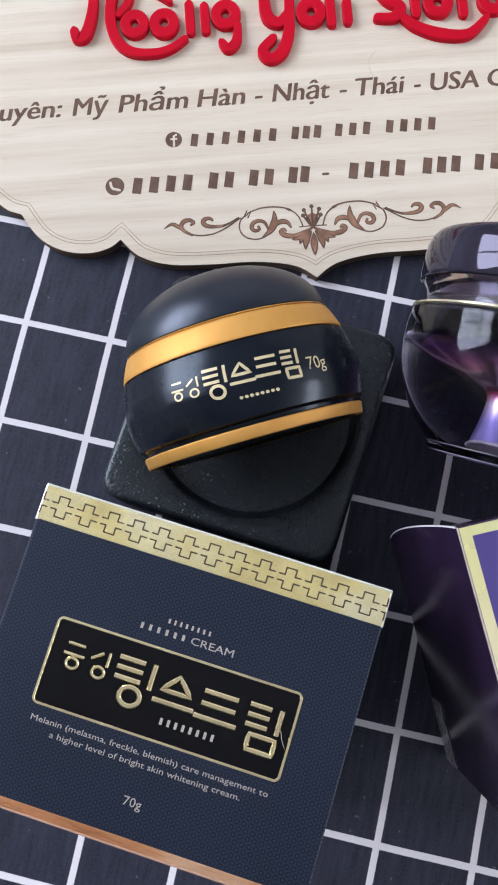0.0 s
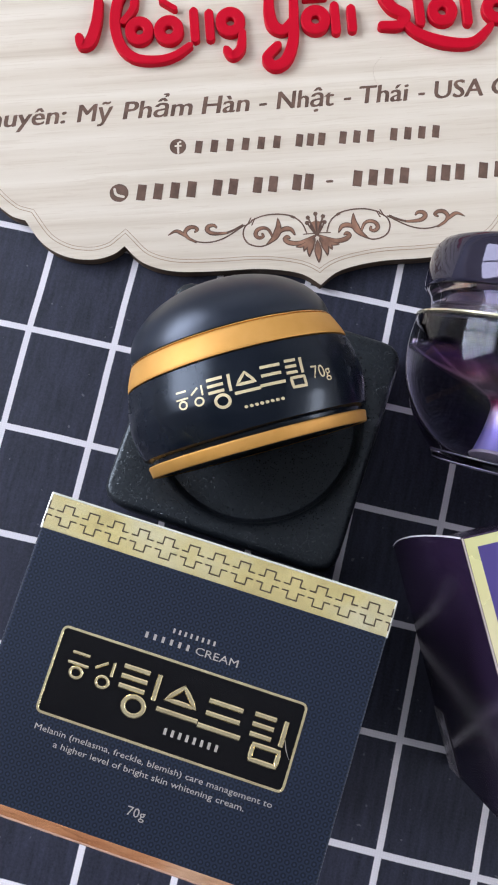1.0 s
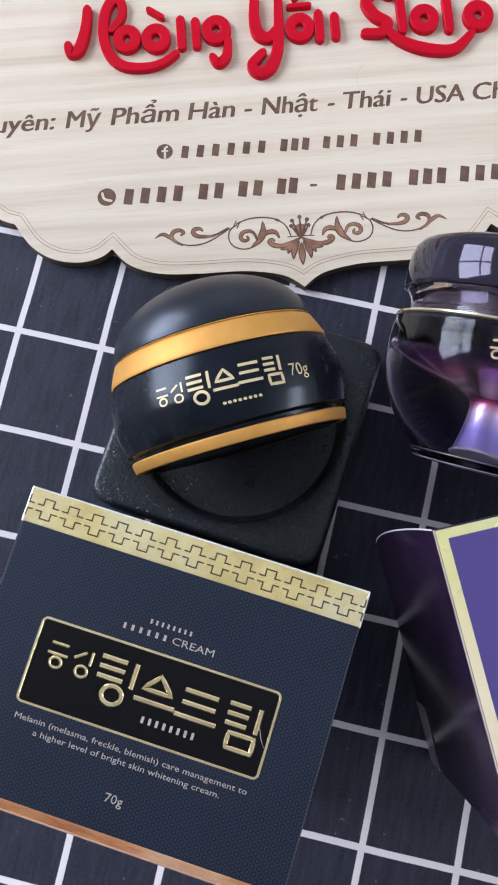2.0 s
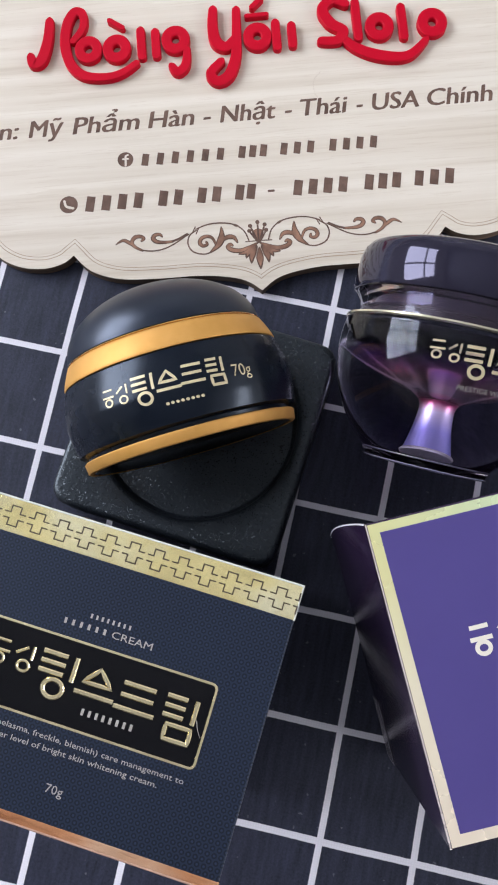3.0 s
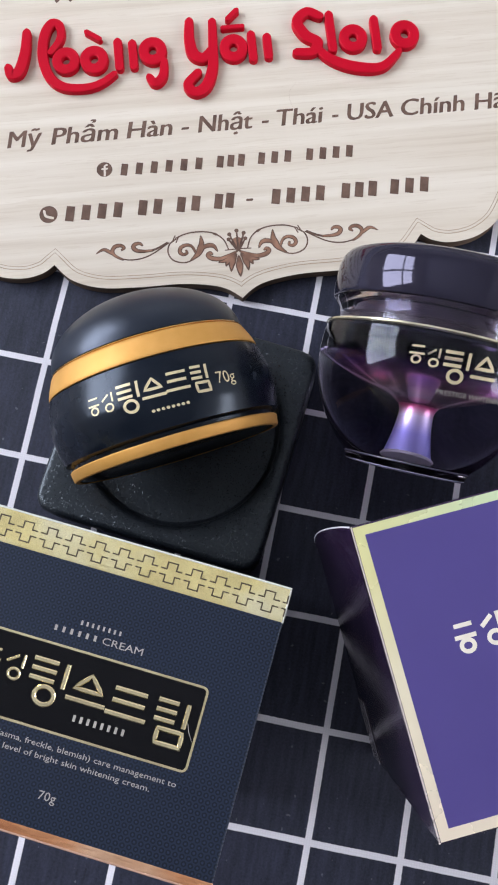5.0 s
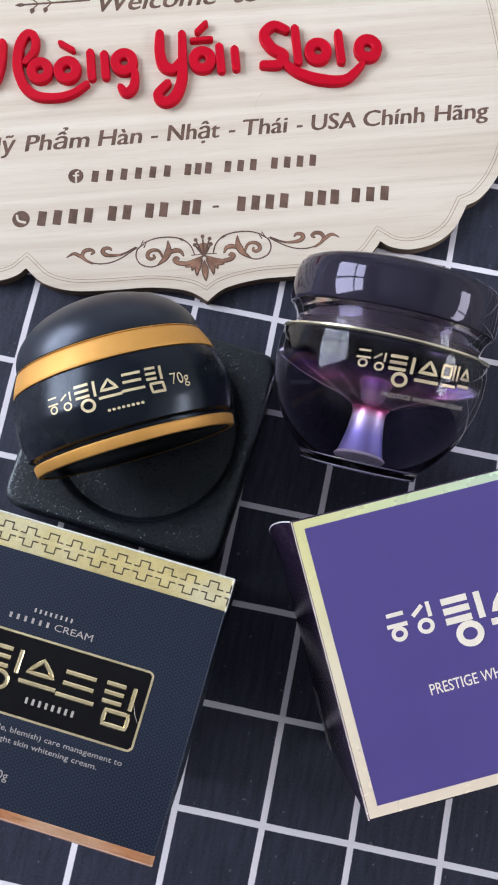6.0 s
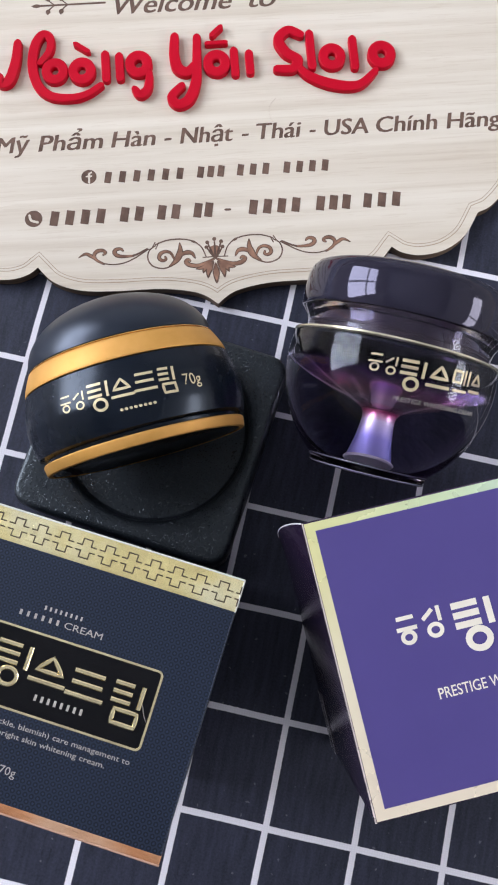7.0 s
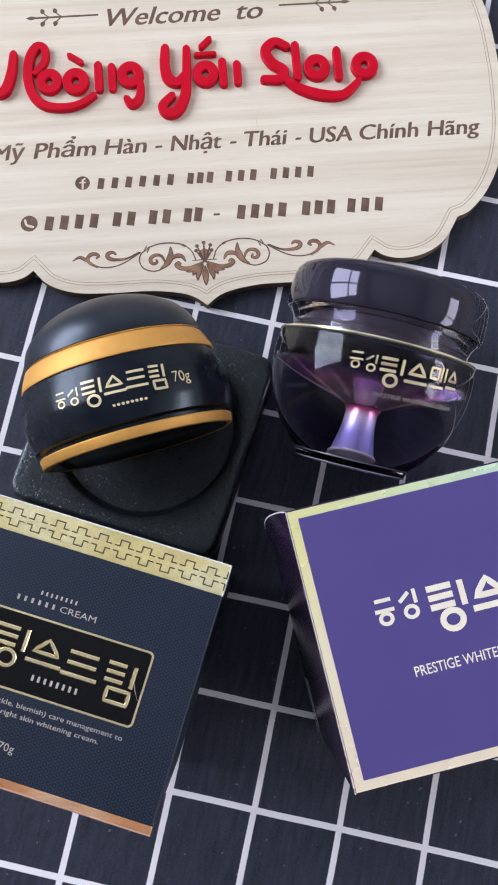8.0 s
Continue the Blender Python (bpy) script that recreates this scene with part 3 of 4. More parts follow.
for cx, cy, r in ((-46.0, 53.6, 2.9), (-67.2, 37.8, 3.3)):
    bm = bmesh.new()
    bmesh.ops.create_circle(bm, cap_ends=True, segments=32, radius=r * MM, matrix=Matrix.Translation((cx * MM, cy * MM, ZS + 0.04 * MM)))
    disc = part("round_icon", bm, ENGRAVED, sign, "round brown engraved icon")
    bm = bmesh.new()
    if r < 3:
        ribbon(bm, [Vector((cx + a, cy + b, 0)) * MM for a, b in ((0.9, 1.7), (0.1, 1.3), (0.0, -2.4))], 0.75 * MM, ZS, ZS + 0.09 * MM)
        ribbon(bm, [Vector((cx + a, cy + b, 0)) * MM for a, b in ((-0.9, 0.2), (1.0, 0.2))], 0.6 * MM, ZS, ZS + 0.09 * MM)
    else:
        ribbon(bm, [p * MM for p in smooth_line([(cx - 1.5, cy + 1.4), (cx - 0.9, cy - 0.6), (cx + 1.5, cy - 1.5)])], 0.9 * MM, ZS, ZS + 0.09 * MM)
    part("icon_stroke", bm, WOOD, disc)


# engraved scroll ornament, mirrored about the tip
def scroll(side):
    """The burnt strokes of one half, and the paler ground inside the broad ones."""
    bm, ground = bmesh.new(), bmesh.new()

    def go(points, w, taper=0.6):
        line = [Vector((side * p.x, p.y, 0)) * MM for p in smooth_line(points)]
        ribbon(bm, line, w * MM, ZS - 0.05 * MM, ZS + 0.02 * MM, taper=taper)
        if w > 1.2:
            ribbon(ground, line[2:-2], (w * 0.86 - 0.42) * MM, ZS, ZS + 0.12 * MM, taper=taper)

    go([(25.2, 23.2), (29.1, 21.2), (33.1, 20.4)], 0.8, 0.3)
    go([(30.4, 20.7), (33.4, 20.6), (36.1, 21.0), (37.4, 22.3), (36.8, 23.5), (35.1, 23.7), (34.2, 22.9)], 1.75, 0.55)
    go([(24.6, 23.0), (30.4, 19.5), (34.4, 18.0), (38.4, 17.7), (41.8, 18.4)], 0.5, 0.1)
    go([(41.4, 18.1), (44.1, 19.8), (45.0, 21.7), (43.9, 23.3), (41.9, 23.5), (40.7, 22.6), (41.6, 21.8)], 1.6, 0.5)
    go([(42.2, 18.5), (45.3, 20.9), (48.1, 22.5), (50.9, 21.1)], 1.5, 0.85)
    go([(22.0, 24.2), (24.4, 22.4), (25.1, 19.3), (23.5, 16.3), (19.7, 15.0), (16.1, 16.0), (13.3, 18.2)], 0.55, 0.1)
    go([(17.6, 15.4), (14.4, 18.0), (13.0, 21.3), (13.0, 24.9)], 2.7, 0.92)
    go([(15.4, 17.4), (11.8, 20.4), (8.9, 20.5), (7.5, 18.4)], 1.9, 0.7)
    go([(15.2, 18.2), (16.4, 20.8), (18.3, 21.6), (20.3, 20.9), (20.9, 19.2), (19.8, 18.1), (18.4, 18.5), (18.6, 19.5)], 1.55, 0.45)
    go([(22.0, 24.6), (18.4, 25.9), (14.8, 26.3), (11.0, 26.0), (7.6, 24.9), (4.8, 22.3), (3.4, 18.5)], 0.5, 0.1)
    go([(7.4, 24.7), (8.2, 25.1)], 1.1, 0.2)
    go([(20.9, 25.2), (22.0, 22.9)], 0.55, 0.2)
    go([(22.2, 25.5), (23.4, 23.2)], 0.55, 0.2)
    go([(0.6, 17.6), (3.2, 16.4), (6.5, 15.3), (9.5, 15.7), (11.0, 17.0), (10.2, 17.9), (9.4, 17.4)], 1.9, 0.55)
    go([(1.6, 17.0), (4.6, 14.6), (7.4, 14.0)], 1.6, 0.8)
    go([(1.0, 18.5), (4.6, 18.4)], 0.5, 0.2)
    return bm, ground


for side in (1, -1):
    burnt, ground = scroll(side)
    stroke = part("scroll", burnt, ENGRAVED, sign, "burnt brown scroll ornament")
    part("scroll_ground", ground, SCROLL, stroke, "paler engraved ground")
for a, reach, wide in ((-47, 6.6, 2.6), (-25, 7.3, 2.5), (0, 8.8, 2.7), (25, 7.3, 2.5), (47, 6.6, 2.6)):
    d = Vector((math.sin(radians(a)), -math.cos(radians(a)), 0))
    e = Vector((d.y, -d.x, 0)) * (0.9 if a < 0 else -0.9 if a > 0 else 0.0)
    bm = bmesh.new()
    line = smooth_line([Vector((0, 16.9, 0)) + d * reach * t + e * (1 - (2 * t - 1) ** 2) for t in (0.12, 0.4, 0.7, 1.0)], 4)
    ribbon(bm, [p * MM for p in line], wide * MM, ZS - 0.05 * MM, ZS + 0.02 * MM, taper=0.8)
    petal = part("petal", bm, ENGRAVED, sign, "burnt brown petal")
    bm = bmesh.new()
    ribbon(bm, [p * MM for p in line[2:-2]], (wide - 0.75) * MM, ZS, ZS + 0.12 * MM, taper=0.8)
    part("petal_ground", bm, SCROLL, petal, "paler engraved ground")
for x, y in ((-2.7, 24.3), (0.0, 25.5), (2.5, 24.4), (-3.1, 22.4), (2.9, 22.3)):
    bm = bmesh.new()
    foot, tip = Vector((x * 0.08, 17.8, 0)), Vector((x, y, 0))
    ribbon(bm, [(foot + (tip - foot) * k / 4) * MM for k in range(5)], 0.75 * MM, ZS - 0.05 * MM, ZS + 0.05 * MM, taper=0.3)
    ribbon(bm, [p * MM for p in circle_line(x, y, 0.38, 12)], 0.75 * MM, ZS - 0.05 * MM, ZS + 0.055 * MM, closed=True)
    part("stamen", bm, ENGRAVED, sign, "engraved brown stamen")
bm = bmesh.new()
fan = [bm.verts.new((x * MM, y * MM, ZS + 0.03 * MM)) for x, y in ((-0.3, 17.8), (0.3, 17.8), (2.2, 22.3), (0.0, 23.2), (-2.2, 22.3))]
bm.faces.new(fan)
part("calyx", bm, SCROLL, sign, "engraved brown calyx")
# sprigs beside the upper line
for s in (-1, 1):
    bm = bmesh.new()
    ribbon(bm, [Vector((s * (37.5 + 7 * k), 128.2, 0)) * MM for k in range(5)], 0.8 * MM, ZS - 0.05 * MM, ZS + 0.05 * MM)
    ribbon(bm, [Vector((s * (62.5 + 1.0 * j), 128.2, 0)) * MM for j in range(5)], 1.7 * MM, ZS - 0.05 * MM, ZS + 0.06 * MM, taper=0.85)
    for k in range(2):
        for e in (-1, 1):
            x0 = 52.5 + 5.2 * k
            line = smooth_line([(s * x0, 128.2 + e * 0.3), (s * (x0 + 1.4), 128.2 + e * 1.5), (s * (x0 + 2.2), 128.2 + e * 2.6), (s * (x0 + 2.6), 128.2 + e * 4.0)], 3)
            ribbon(bm, [p * MM for p in line], 0.5 * MM, ZS - 0.05 * MM, ZS + 0.05 * MM, taper=0.2)
            ribbon(bm, [p * MM for p in line[4:]], 2.0 * MM, ZS - 0.05 * MM, ZS + 0.05 * MM, taper=0.75)
    part("sprig", bm, ENGRAVED, sign, "burnt brown engraved sprig")


# raised red script, as plain strokes, loops and swashes
def script_place(x, y):
    return x - 0.0105 * y, y + 0.0105 * x + 0.5


def red_stroke(points, w=3.6, taper=0.25, closed=False):
    bm = bmesh.new()
    line = [p * MM for p in smooth_line([script_place(*p) for p in points], 7, closed)]
    ribbon(bm, line, w * MM, ZS, ZS + 2.3 * MM, closed=closed, taper=taper, bevel=0.3 * MM)
    part("red_stroke", bm, RED, sign, "raised red acrylic stroke")


def red_oval(cx, cy, r, squash=0.92):
    bm = bmesh.new()
    cx, cy = script_place(cx, cy)
    ring = circle_line(cx, cy, r, 26, squash)
    steps = ((1.0, 0.0), (1.0, 2.0), (0.94, 2.3), (0.36, 2.3), (0.28, 2.0), (0.28, 0.0))
    rows = [[bm.verts.new(((cx + (p.x - cx) * k) * MM, (cy + (p.y - cy) * k) * MM, ZS + z * MM)) for p in ring] for k, z in steps]
    for a, b in zip(rows, rows[1:]):
        for i in range(26):
            bm.faces.new((a[i], a[(i + 1) % 26], b[(i + 1) % 26], b[i]))
    part("red_ring", bm, RED, sign, "raised red acrylic ring")


red_stroke([(-70.5, 111), (-71.5, 103), (-74, 95.5), (-77, 94), (-78, 97)], 4.2)
red_stroke([(-62, 102), (-58.2, 107), (-58, 112.6), (-61, 114), (-64, 109), (-65, 100), (-63, 92), (-58, 87.2), (-50, 86), (-44, 87.4), (-39, 90.6)], 3.9, 0.35)
red_oval(-56.5, 97.8, 5.6)
red_oval(-46.0, 97.2, 5.8)
red_stroke([(-48, 109), (-43.5, 105.6)], 2.8)
red_stroke([(-36.8, 103.6), (-36.8, 93.2)], 4.4)
red_stroke([(-31.4, 102.4), (-31.4, 93.2)], 4.4)
red_oval(-24.0, 98.6, 5.8)
red_stroke([(-20.0, 94), (-21, 88), (-24, 85.4), (-26, 88)], 3.6)
red_stroke([(-9.4, 109.5), (-10, 102), (-9, 96), (-5.4, 93.8), (-2.0, 97)], 4.4)
red_stroke([(-0.8, 108.5), (-1.4, 98), (-2.4, 89), (-5.4, 82.2), (-9.6, 80.2), (-12, 83.6), (-8, 88)], 4.2)
red_oval(6.2, 96.8, 5.8)
red_stroke([(3, 105.6), (10.2, 105.6)], 2.6)
red_stroke([(5.2, 109.2), (8.6, 112.4)], 3.0)
red_stroke([(13.2, 101.6), (13.2, 92.0)], 4.4)
red_stroke([(19.0, 100.0), (19.0, 92.4)], 4.4)
red_stroke([(39.6, 107.0), (35, 109.2), (31, 105.4), (33.4, 99.6), (37.8, 96), (35.6, 92.4), (29.6, 92.6)], 4.2, 0.2)
red_stroke([(36.5, 94.6), (42, 88.6), (51, 84.4), (60.5, 83.6), (67.6, 89.4)], 4.4, 0.45)
red_stroke([(43.2, 107), (43.2, 92.8)], 4.4)
red_oval(51.2, 96.4, 5.8)
red_stroke([(59.8, 103.4), (59.8, 91.6)], 4.4)
red_oval(70.6, 96, 6.0)


# ---------------------------------------------------------------- flat-lying cream cartons
def carton_frame(corner, along):
    """Pose of a carton whose front faces up: x along its width, y to its head, from the head's near corner on the ground."""
    return pose(corner[0], corner[1], 0, 0, 0, along)


BW, BH, BD = 79.3 * MM, 67.4 * MM, 87.6 * MM
navy = thing("cream_carton", carton_frame((-0.1030, -0.0207), -4.7), "closed navy carton with gold foil band and black label", "box", "cream cartons")
part("carton_body", box_bm(0, BW, -BH, 0, 0.0002, BD, 0.55 * MM, 4), CARTON, navy, "dark navy printed carton")
ZT = BD
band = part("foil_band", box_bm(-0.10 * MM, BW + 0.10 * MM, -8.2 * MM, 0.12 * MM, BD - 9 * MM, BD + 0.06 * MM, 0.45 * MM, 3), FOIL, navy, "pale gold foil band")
part("foil_edge", box_bm(-0.10 * MM, BW + 0.10 * MM, -BH - 0.12 * MM, -BH + 2.4 * MM, BD - 3 * MM, BD + 0.06 * MM, 0.3 * MM, 2), COPPER, navy, "copper foil edge")
# Pale strips carry the window highlight on the band's head and end edges.
BAND_GLINT = plain("foil_edge_glint", (0.90, 0.96, 0.84), 0.2, metal=0.5, wear=0.12, scale=150)
part("head_glint", box_bm(-0.13 * MM, BW + 0.13 * MM, -0.42 * MM, 0.15 * MM, BD - 1.0 * MM, BD + 0.08 * MM, 0.22 * MM, 3), BAND_GLINT, navy, "pale strip for the highlight along the foil band")
for x0, x1 in ((-0.14, 0.5), (BW / MM - 0.32, BW / MM + 0.14)):
    part("end_glint", box_bm(x0 * MM, x1 * MM, -8.15 * MM, 0.1 * MM, BD - 3.0 * MM, BD + 0.075 * MM, 0.2 * MM, 3), BAND_GLINT, navy, "pale strip for the highlight along the foil band")
# Lighter front lip: the fold's highlight is put into its colour.
part("fold_lip", box_bm(-0.12 * MM, BW + 0.12 * MM, -BH - 0.16 * MM, -BH + 0.55 * MM, BD - 1.2 * MM, BD + 0.08 * MM, 0.28 * MM, 3), LIP_GLINT, navy, "paler copper strip for the highlight on the fold")
for k in range(-1, 14):
    cx = 4.82 + 5.83 * k
    for e in (-1, 1):
        pts = [(-2.4, 0.72), (-1.15, 0.72), (-1.15, 2.3), (1.15, 2.3), (1.15, 0.72), (2.4, 0.72)]
        pts = [(min(max(cx + x, 0.3), BW / MM - 0.3), -4.2 + e * y) for x, y in pts]
        keep = [p for i, p in enumerate(pts) if i == 0 or abs(p[0] - pts[i - 1][0]) + abs(p[1] - pts[i - 1][1]) > 0.05]
        if max(p[0] for p in keep) - min(p[0] for p in keep) < 0.5:
            continue
        bm = bmesh.new()
        for (ax, ay), (bx, by) in zip(keep, keep[1:]):
            g = Vector((bx - ax, by - ay, 0)).normalized() * 0.15
            a0, b0 = Vector((ax, ay, 0)) - g, Vector((bx, by, 0)) + g
            ribbon(bm, [a0 * MM, (a0 + b0) / 2 * MM, b0 * MM], 0.30 * MM, BD, BD + 0.08 * MM, round_ends=False)
        part("cross_motif", bm, PRINT_DARK, band)


def rounded_rect(x0, x1, y0, y1, r, n=6):
    pts = []
    for cx, cy, a in ((x1 - r, y1 - r, 0), (x0 + r, y1 - r, 90), (x0 + r, y0 + r, 180), (x1 - r, y0 + r, 270)):
        pts += [Vector((cx + r * math.cos(radians(a + 90 * k / n)), cy + r * math.sin(radians(a + 90 * k / n)), 0)) for k in range(n + 1)]
    return pts


def slab(line, z0, z1):
    bm = bmesh.new()
    a = [bm.verts.new((p.x, p.y, z0)) for p in line]
    b = [bm.verts.new((p.x, p.y, z1)) for p in line]
    bm.faces.new(b)
    bm.faces.new(list(reversed(a)))
    for k in range(len(line)):
        n = (k + 1) % len(line)
        bm.faces.new((a[k], a[n], b[n], b[k]))
    return bm


RECT = [p * MM for p in rounded_rect(12.2, 67.1, -45.0, -26.5, 1.2)]
panel = part("label_panel", slab(RECT, ZT - 0.1 * MM, ZT + 0.05 * MM), PANEL_BLACK, navy, "glossy black lacquered label")
bm = bmesh.new()
ribbon(bm, RECT, 0.55 * MM, ZT - 0.05 * MM, ZT + 0.14 * MM, closed=True, bevel=0.05 * MM)
part("label_rim", bm, PANEL_GOLD, panel, "thin gold rim")


def marks(parent, spec, stroke, z0, z1, mat, label, bevel=0.0):
    for kind, x, y, w, h, s in spec:
        for name, bm in mark_pieces(kind, x * MM, y * MM, w * MM, h * MM, stroke * s * MM, z0, z1, bevel * MM):
            part(name, bm, mat, parent, label)


bm = bmesh.new()
ribbon(bm, [p * MM for p in smooth_line([(63.6, -33.7), (64.8, -35.2), (65.4, -36.6), (66.6, -38.4)], 5)], 0.16 * MM, ZT, ZT + 0.07 * MM, taper=0.8)
part("scratch", bm, PRINT_SILVER, panel, "pale crease scratched into the lacquer")
marks(panel, (("small", 15.4, -36.2, 4.8, 5.6, 0.62), ("small_b", 21.0, -36.4, 5.0, 5.8, 0.62), ("big", 26.8, -39.8, 10.0, 9.8, 1.0),
              ("wedge", 36.6, -38.2, 9.2, 7.6, 1.0), ("comb", 46.0, -38.6, 9.4, 7.2, 1.0), ("frame", 56.6, -40.8, 8.6, 9.8, 1.0)),
      1.05, ZT, ZT + 0.42 * MM, PANEL_GOLD, "embossed gold mark", 0.24)
upright_bars(39.1, -41.6, 13.0, 1.7, 8, 0.62, PRINT_SILVER, panel, "small pale bar", ZT + 0.05 * MM, 0.0)
upright_bars(34.6, -21.0, 10.4, 1.2, 8, 0.45, PRINT_SILVER, navy, "small pale bar", ZT, 0.0)
upright_bars(28.9, -23.7, 11.2, 1.5, 6, 0.6, PRINT_SILVER, navy, "small pale bar", ZT, 0.0)
for words, x, y, w, h in (("CREAM", 40.9, -23.7, 9.6, 1.6), ("Melanin (melasma, freckle, blemish) care management to", 13.1, -48.6, 52.8, 1.25),
                          ("a higher level of bright skin whitening cream.", 18.1, -51.0, 42.4, 1.25), ("70g", 37.3, -59.0, 4.0, 1.9)):
    part("lettering", moved(text_bm(words, w * MM, h * MM, 0, 0.0, 0.03 * MM, 2), Matrix.Translation((x * MM, y * MM, ZT + 0.02 * MM))), PRINT_SILVER, navy, "fine pale silver lettering")

# violet carton
VW, VH, VD = 82.0 * MM, 70.5 * MM, 90.0 * MM
VROT = math.degrees(math.atan2(30.5, 63.5))
violet = thing("cream_carton", carton_frame((-0.0136, -0.0109), VROT), "violet carton with cream gold border and glossy aubergine sides", "box", "cream cartons")
part("carton_body", box_bm(0, VW, -VH, 0, 0.0002, VD, 0.6 * MM, 6), AUBERGINE, violet, "glossy dark aubergine carton")
ZV = VD
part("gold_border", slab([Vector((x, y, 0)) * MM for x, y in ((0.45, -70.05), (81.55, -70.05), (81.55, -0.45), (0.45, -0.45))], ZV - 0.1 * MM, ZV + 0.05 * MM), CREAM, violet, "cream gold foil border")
part("front_panel", slab([Vector((x, y, 0)) * MM for x, y in ((2.85, -67.7), (79.2, -67.7), (79.2, -2.6), (2.85, -2.6))], ZV - 0.05 * MM, ZV + 0.10 * MM), PURPLE, violet, "matt violet printed panel")
ZP = ZV + 0.10 * MM
marks(violet, (("small", 15.8, -33.4, 5.2, 6.4, 0.62), ("small_b", 22.0, -33.2, 5.4, 6.8, 0.62), ("big", 29.2, -38.2, 11.0, 11.2, 1.0),
               ("wedge", 40.4, -36.4, 9.8, 8.8, 1.0), ("pane", 51.0, -37.0, 9.0, 9.6, 0.8), ("wedge", 60.4, -36.0, 6.4, 8.4, 0.9)),
      1.55, ZP - 0.02 * MM, ZP + 0.10 * MM, PRINT_PALE, "pale cream printed mark")
part("lettering", moved(text_bm("PRESTIGE WHITENING CREAM", 38.6 * MM, 2.5 * MM, 0, 0.006, 0.03 * MM, 3), Matrix.Translation((21.8 * MM, -47.4 * MM, ZP))), PRINT_PALE, violet, "pale cream lettering")


def flap_bm():
    """The bowed end of the side panel, open at the carton's head, with a pale cut edge and painted highlight."""
    bm = bmesh.new()
    n = 18
    cols = [0.0, 0.15, 0.3, 0.45, 0.6, 0.75, 0.88, 0.982, 1.0]

    def grid(inset):
        rows = []
        for i in range(n + 1):
            t = i / n
            bow = math.sin(math.pi * t) ** 0.75
            z = 0.5 + (VD / MM - 0.9) * t
            rows.append([bm.verts.new(((-0.15 - 3.0 * bow * c ** 1.6 + inset) * MM, (-18 + c * (18 + 2.6 * bow)) * MM, z * MM)) for c in cols])
        return rows

    out, inn = grid(0.0), grid(0.28)
    k = len(cols) - 1
    for i in range(n):
        for j in range(k):
            f = bm.faces.new((out[i][j], out[i + 1][j], out[i + 1][j + 1], out[i][j + 1]))
            # Outermost strip is pale: the rim's highlight is put into its colour.
            f.material_index = 1 if j == k - 1 else 0
            bm.faces.new((inn[i][j], inn[i][j + 1], inn[i + 1][j + 1], inn[i + 1][j]))
        f = bm.faces.new((out[i][k], out[i + 1][k], inn[i + 1][k], inn[i][k]))
        f.material_index = 1
        bm.faces.new((out[i][0], inn[i][0], inn[i + 1][0], out[i + 1][0]))
    return bm


# Highlight on the folded left edge, put in as a pale strip.
part("fold_highlight", slab([Vector((x, y, 0)) * MM for x, y in ((-0.02, -70.3), (0.34, -70.3), (0.34, -0.2), (-0.02, -0.2))], ZV - 0.45 * MM, ZV + 0.03 * MM), FOLD_GLINT, violet, "pale strip for the highlight along the carton edge")
part("end_flap", flap_bm(), (AUBERGINE, PAPER_AND_GLINT), violet, "bowed carton flap with pale cut edge and painted highlight", smooth=True)
part("clear_seal", box_bm(-0.35 * MM, -0.25 * MM, -70.0 * MM, -51.0 * MM, 0.6 * MM, 13.0 * MM), TAPE, violet, "small clear adhesive seal")

# ---------------------------------------------------------------- the black tray
TS = 75.6
tray = thing("packing_tray", pose(-0.0667, 0.0170, 0, 0, 0, -5.7), "square black pebbled plastic tray with a round recess", "tray")


def tray_bm(dish):
    """A rounded square plate with a round dished recess."""
    bm = bmesh.new()
    n = 128
    top, rec = 15.0, 33.6

    def square(k, half, r):
        a = 2 * math.pi * k / n
        c, s = math.cos(a), math.sin(a)
        # ray from the middle to a rounded square
        q = half / max(abs(c), abs(s))
        x, y = q * c, q * s
        ix, iy = abs(x) - (half - r), abs(y) - (half - r)
        if ix > 0 and iy > 0:
            cx, cy = math.copysign(half - r, x), math.copysign(half - r, y)
            lo, hi = 0.0, q
            for _ in range(30):
                m = (lo + hi) / 2
                px, py = m * c, m * s
                out = abs(px) > half - r and abs(py) > half - r and (px - cx) ** 2 + (py - cy) ** 2 > r * r
                lo, hi = (lo, m) if out else (m, hi)
            x, y = lo * c, lo * s
        return x, y

    h = TS / 2
    rings = []
    for half, z, r in ((h + 0.8, 0.3, 6.6), (h + 0.5, top - 2.0, 6.2), (h + 0.1, top - 0.7, 6.0), (h - 0.6, top - 0.1, 5.6), (h - 1.5, top, 5.2)):
        rings.append([bm.verts.new((square(k, half, r)[0] * MM, square(k, half, r)[1] * MM, z * MM)) for k in range(n)])
    for r, z in ((rec + 0.9, top), (rec + 0.2, top - 0.35), (rec - 0.3, top - 1.2), (rec - 0.9, top - 5.0), (rec - 2.0, top - 6.2), (rec - 6.0, top - 6.6), (12.0, top - 6.8)):
        rings.append([bm.verts.new((r * MM * math.cos(2 * math.pi * k / n), (1.5 + r * math.sin(2 * math.pi * k / n)) * MM, z * MM)) for k in range(n)])
    spans = list(zip(rings, rings[1:]))
    for a, b in spans[7:] if dish else spans[:7]:
        for k in range(n):
            bm.faces.new((a[k], a[(k + 1) % n], b[(k + 1) % n], b[k]))
    bm.faces.new(rings[-1] if dish else list(reversed(rings[0])))
    bmesh.ops.delete(bm, geom=[v for v in bm.verts if not v.link_faces], context="VERTS")
    return bm


part("tray_plate", tray_bm(False), TRAY, tray, smooth=True)
part("recess", tray_bm(True), TRAY, tray, smooth=True)


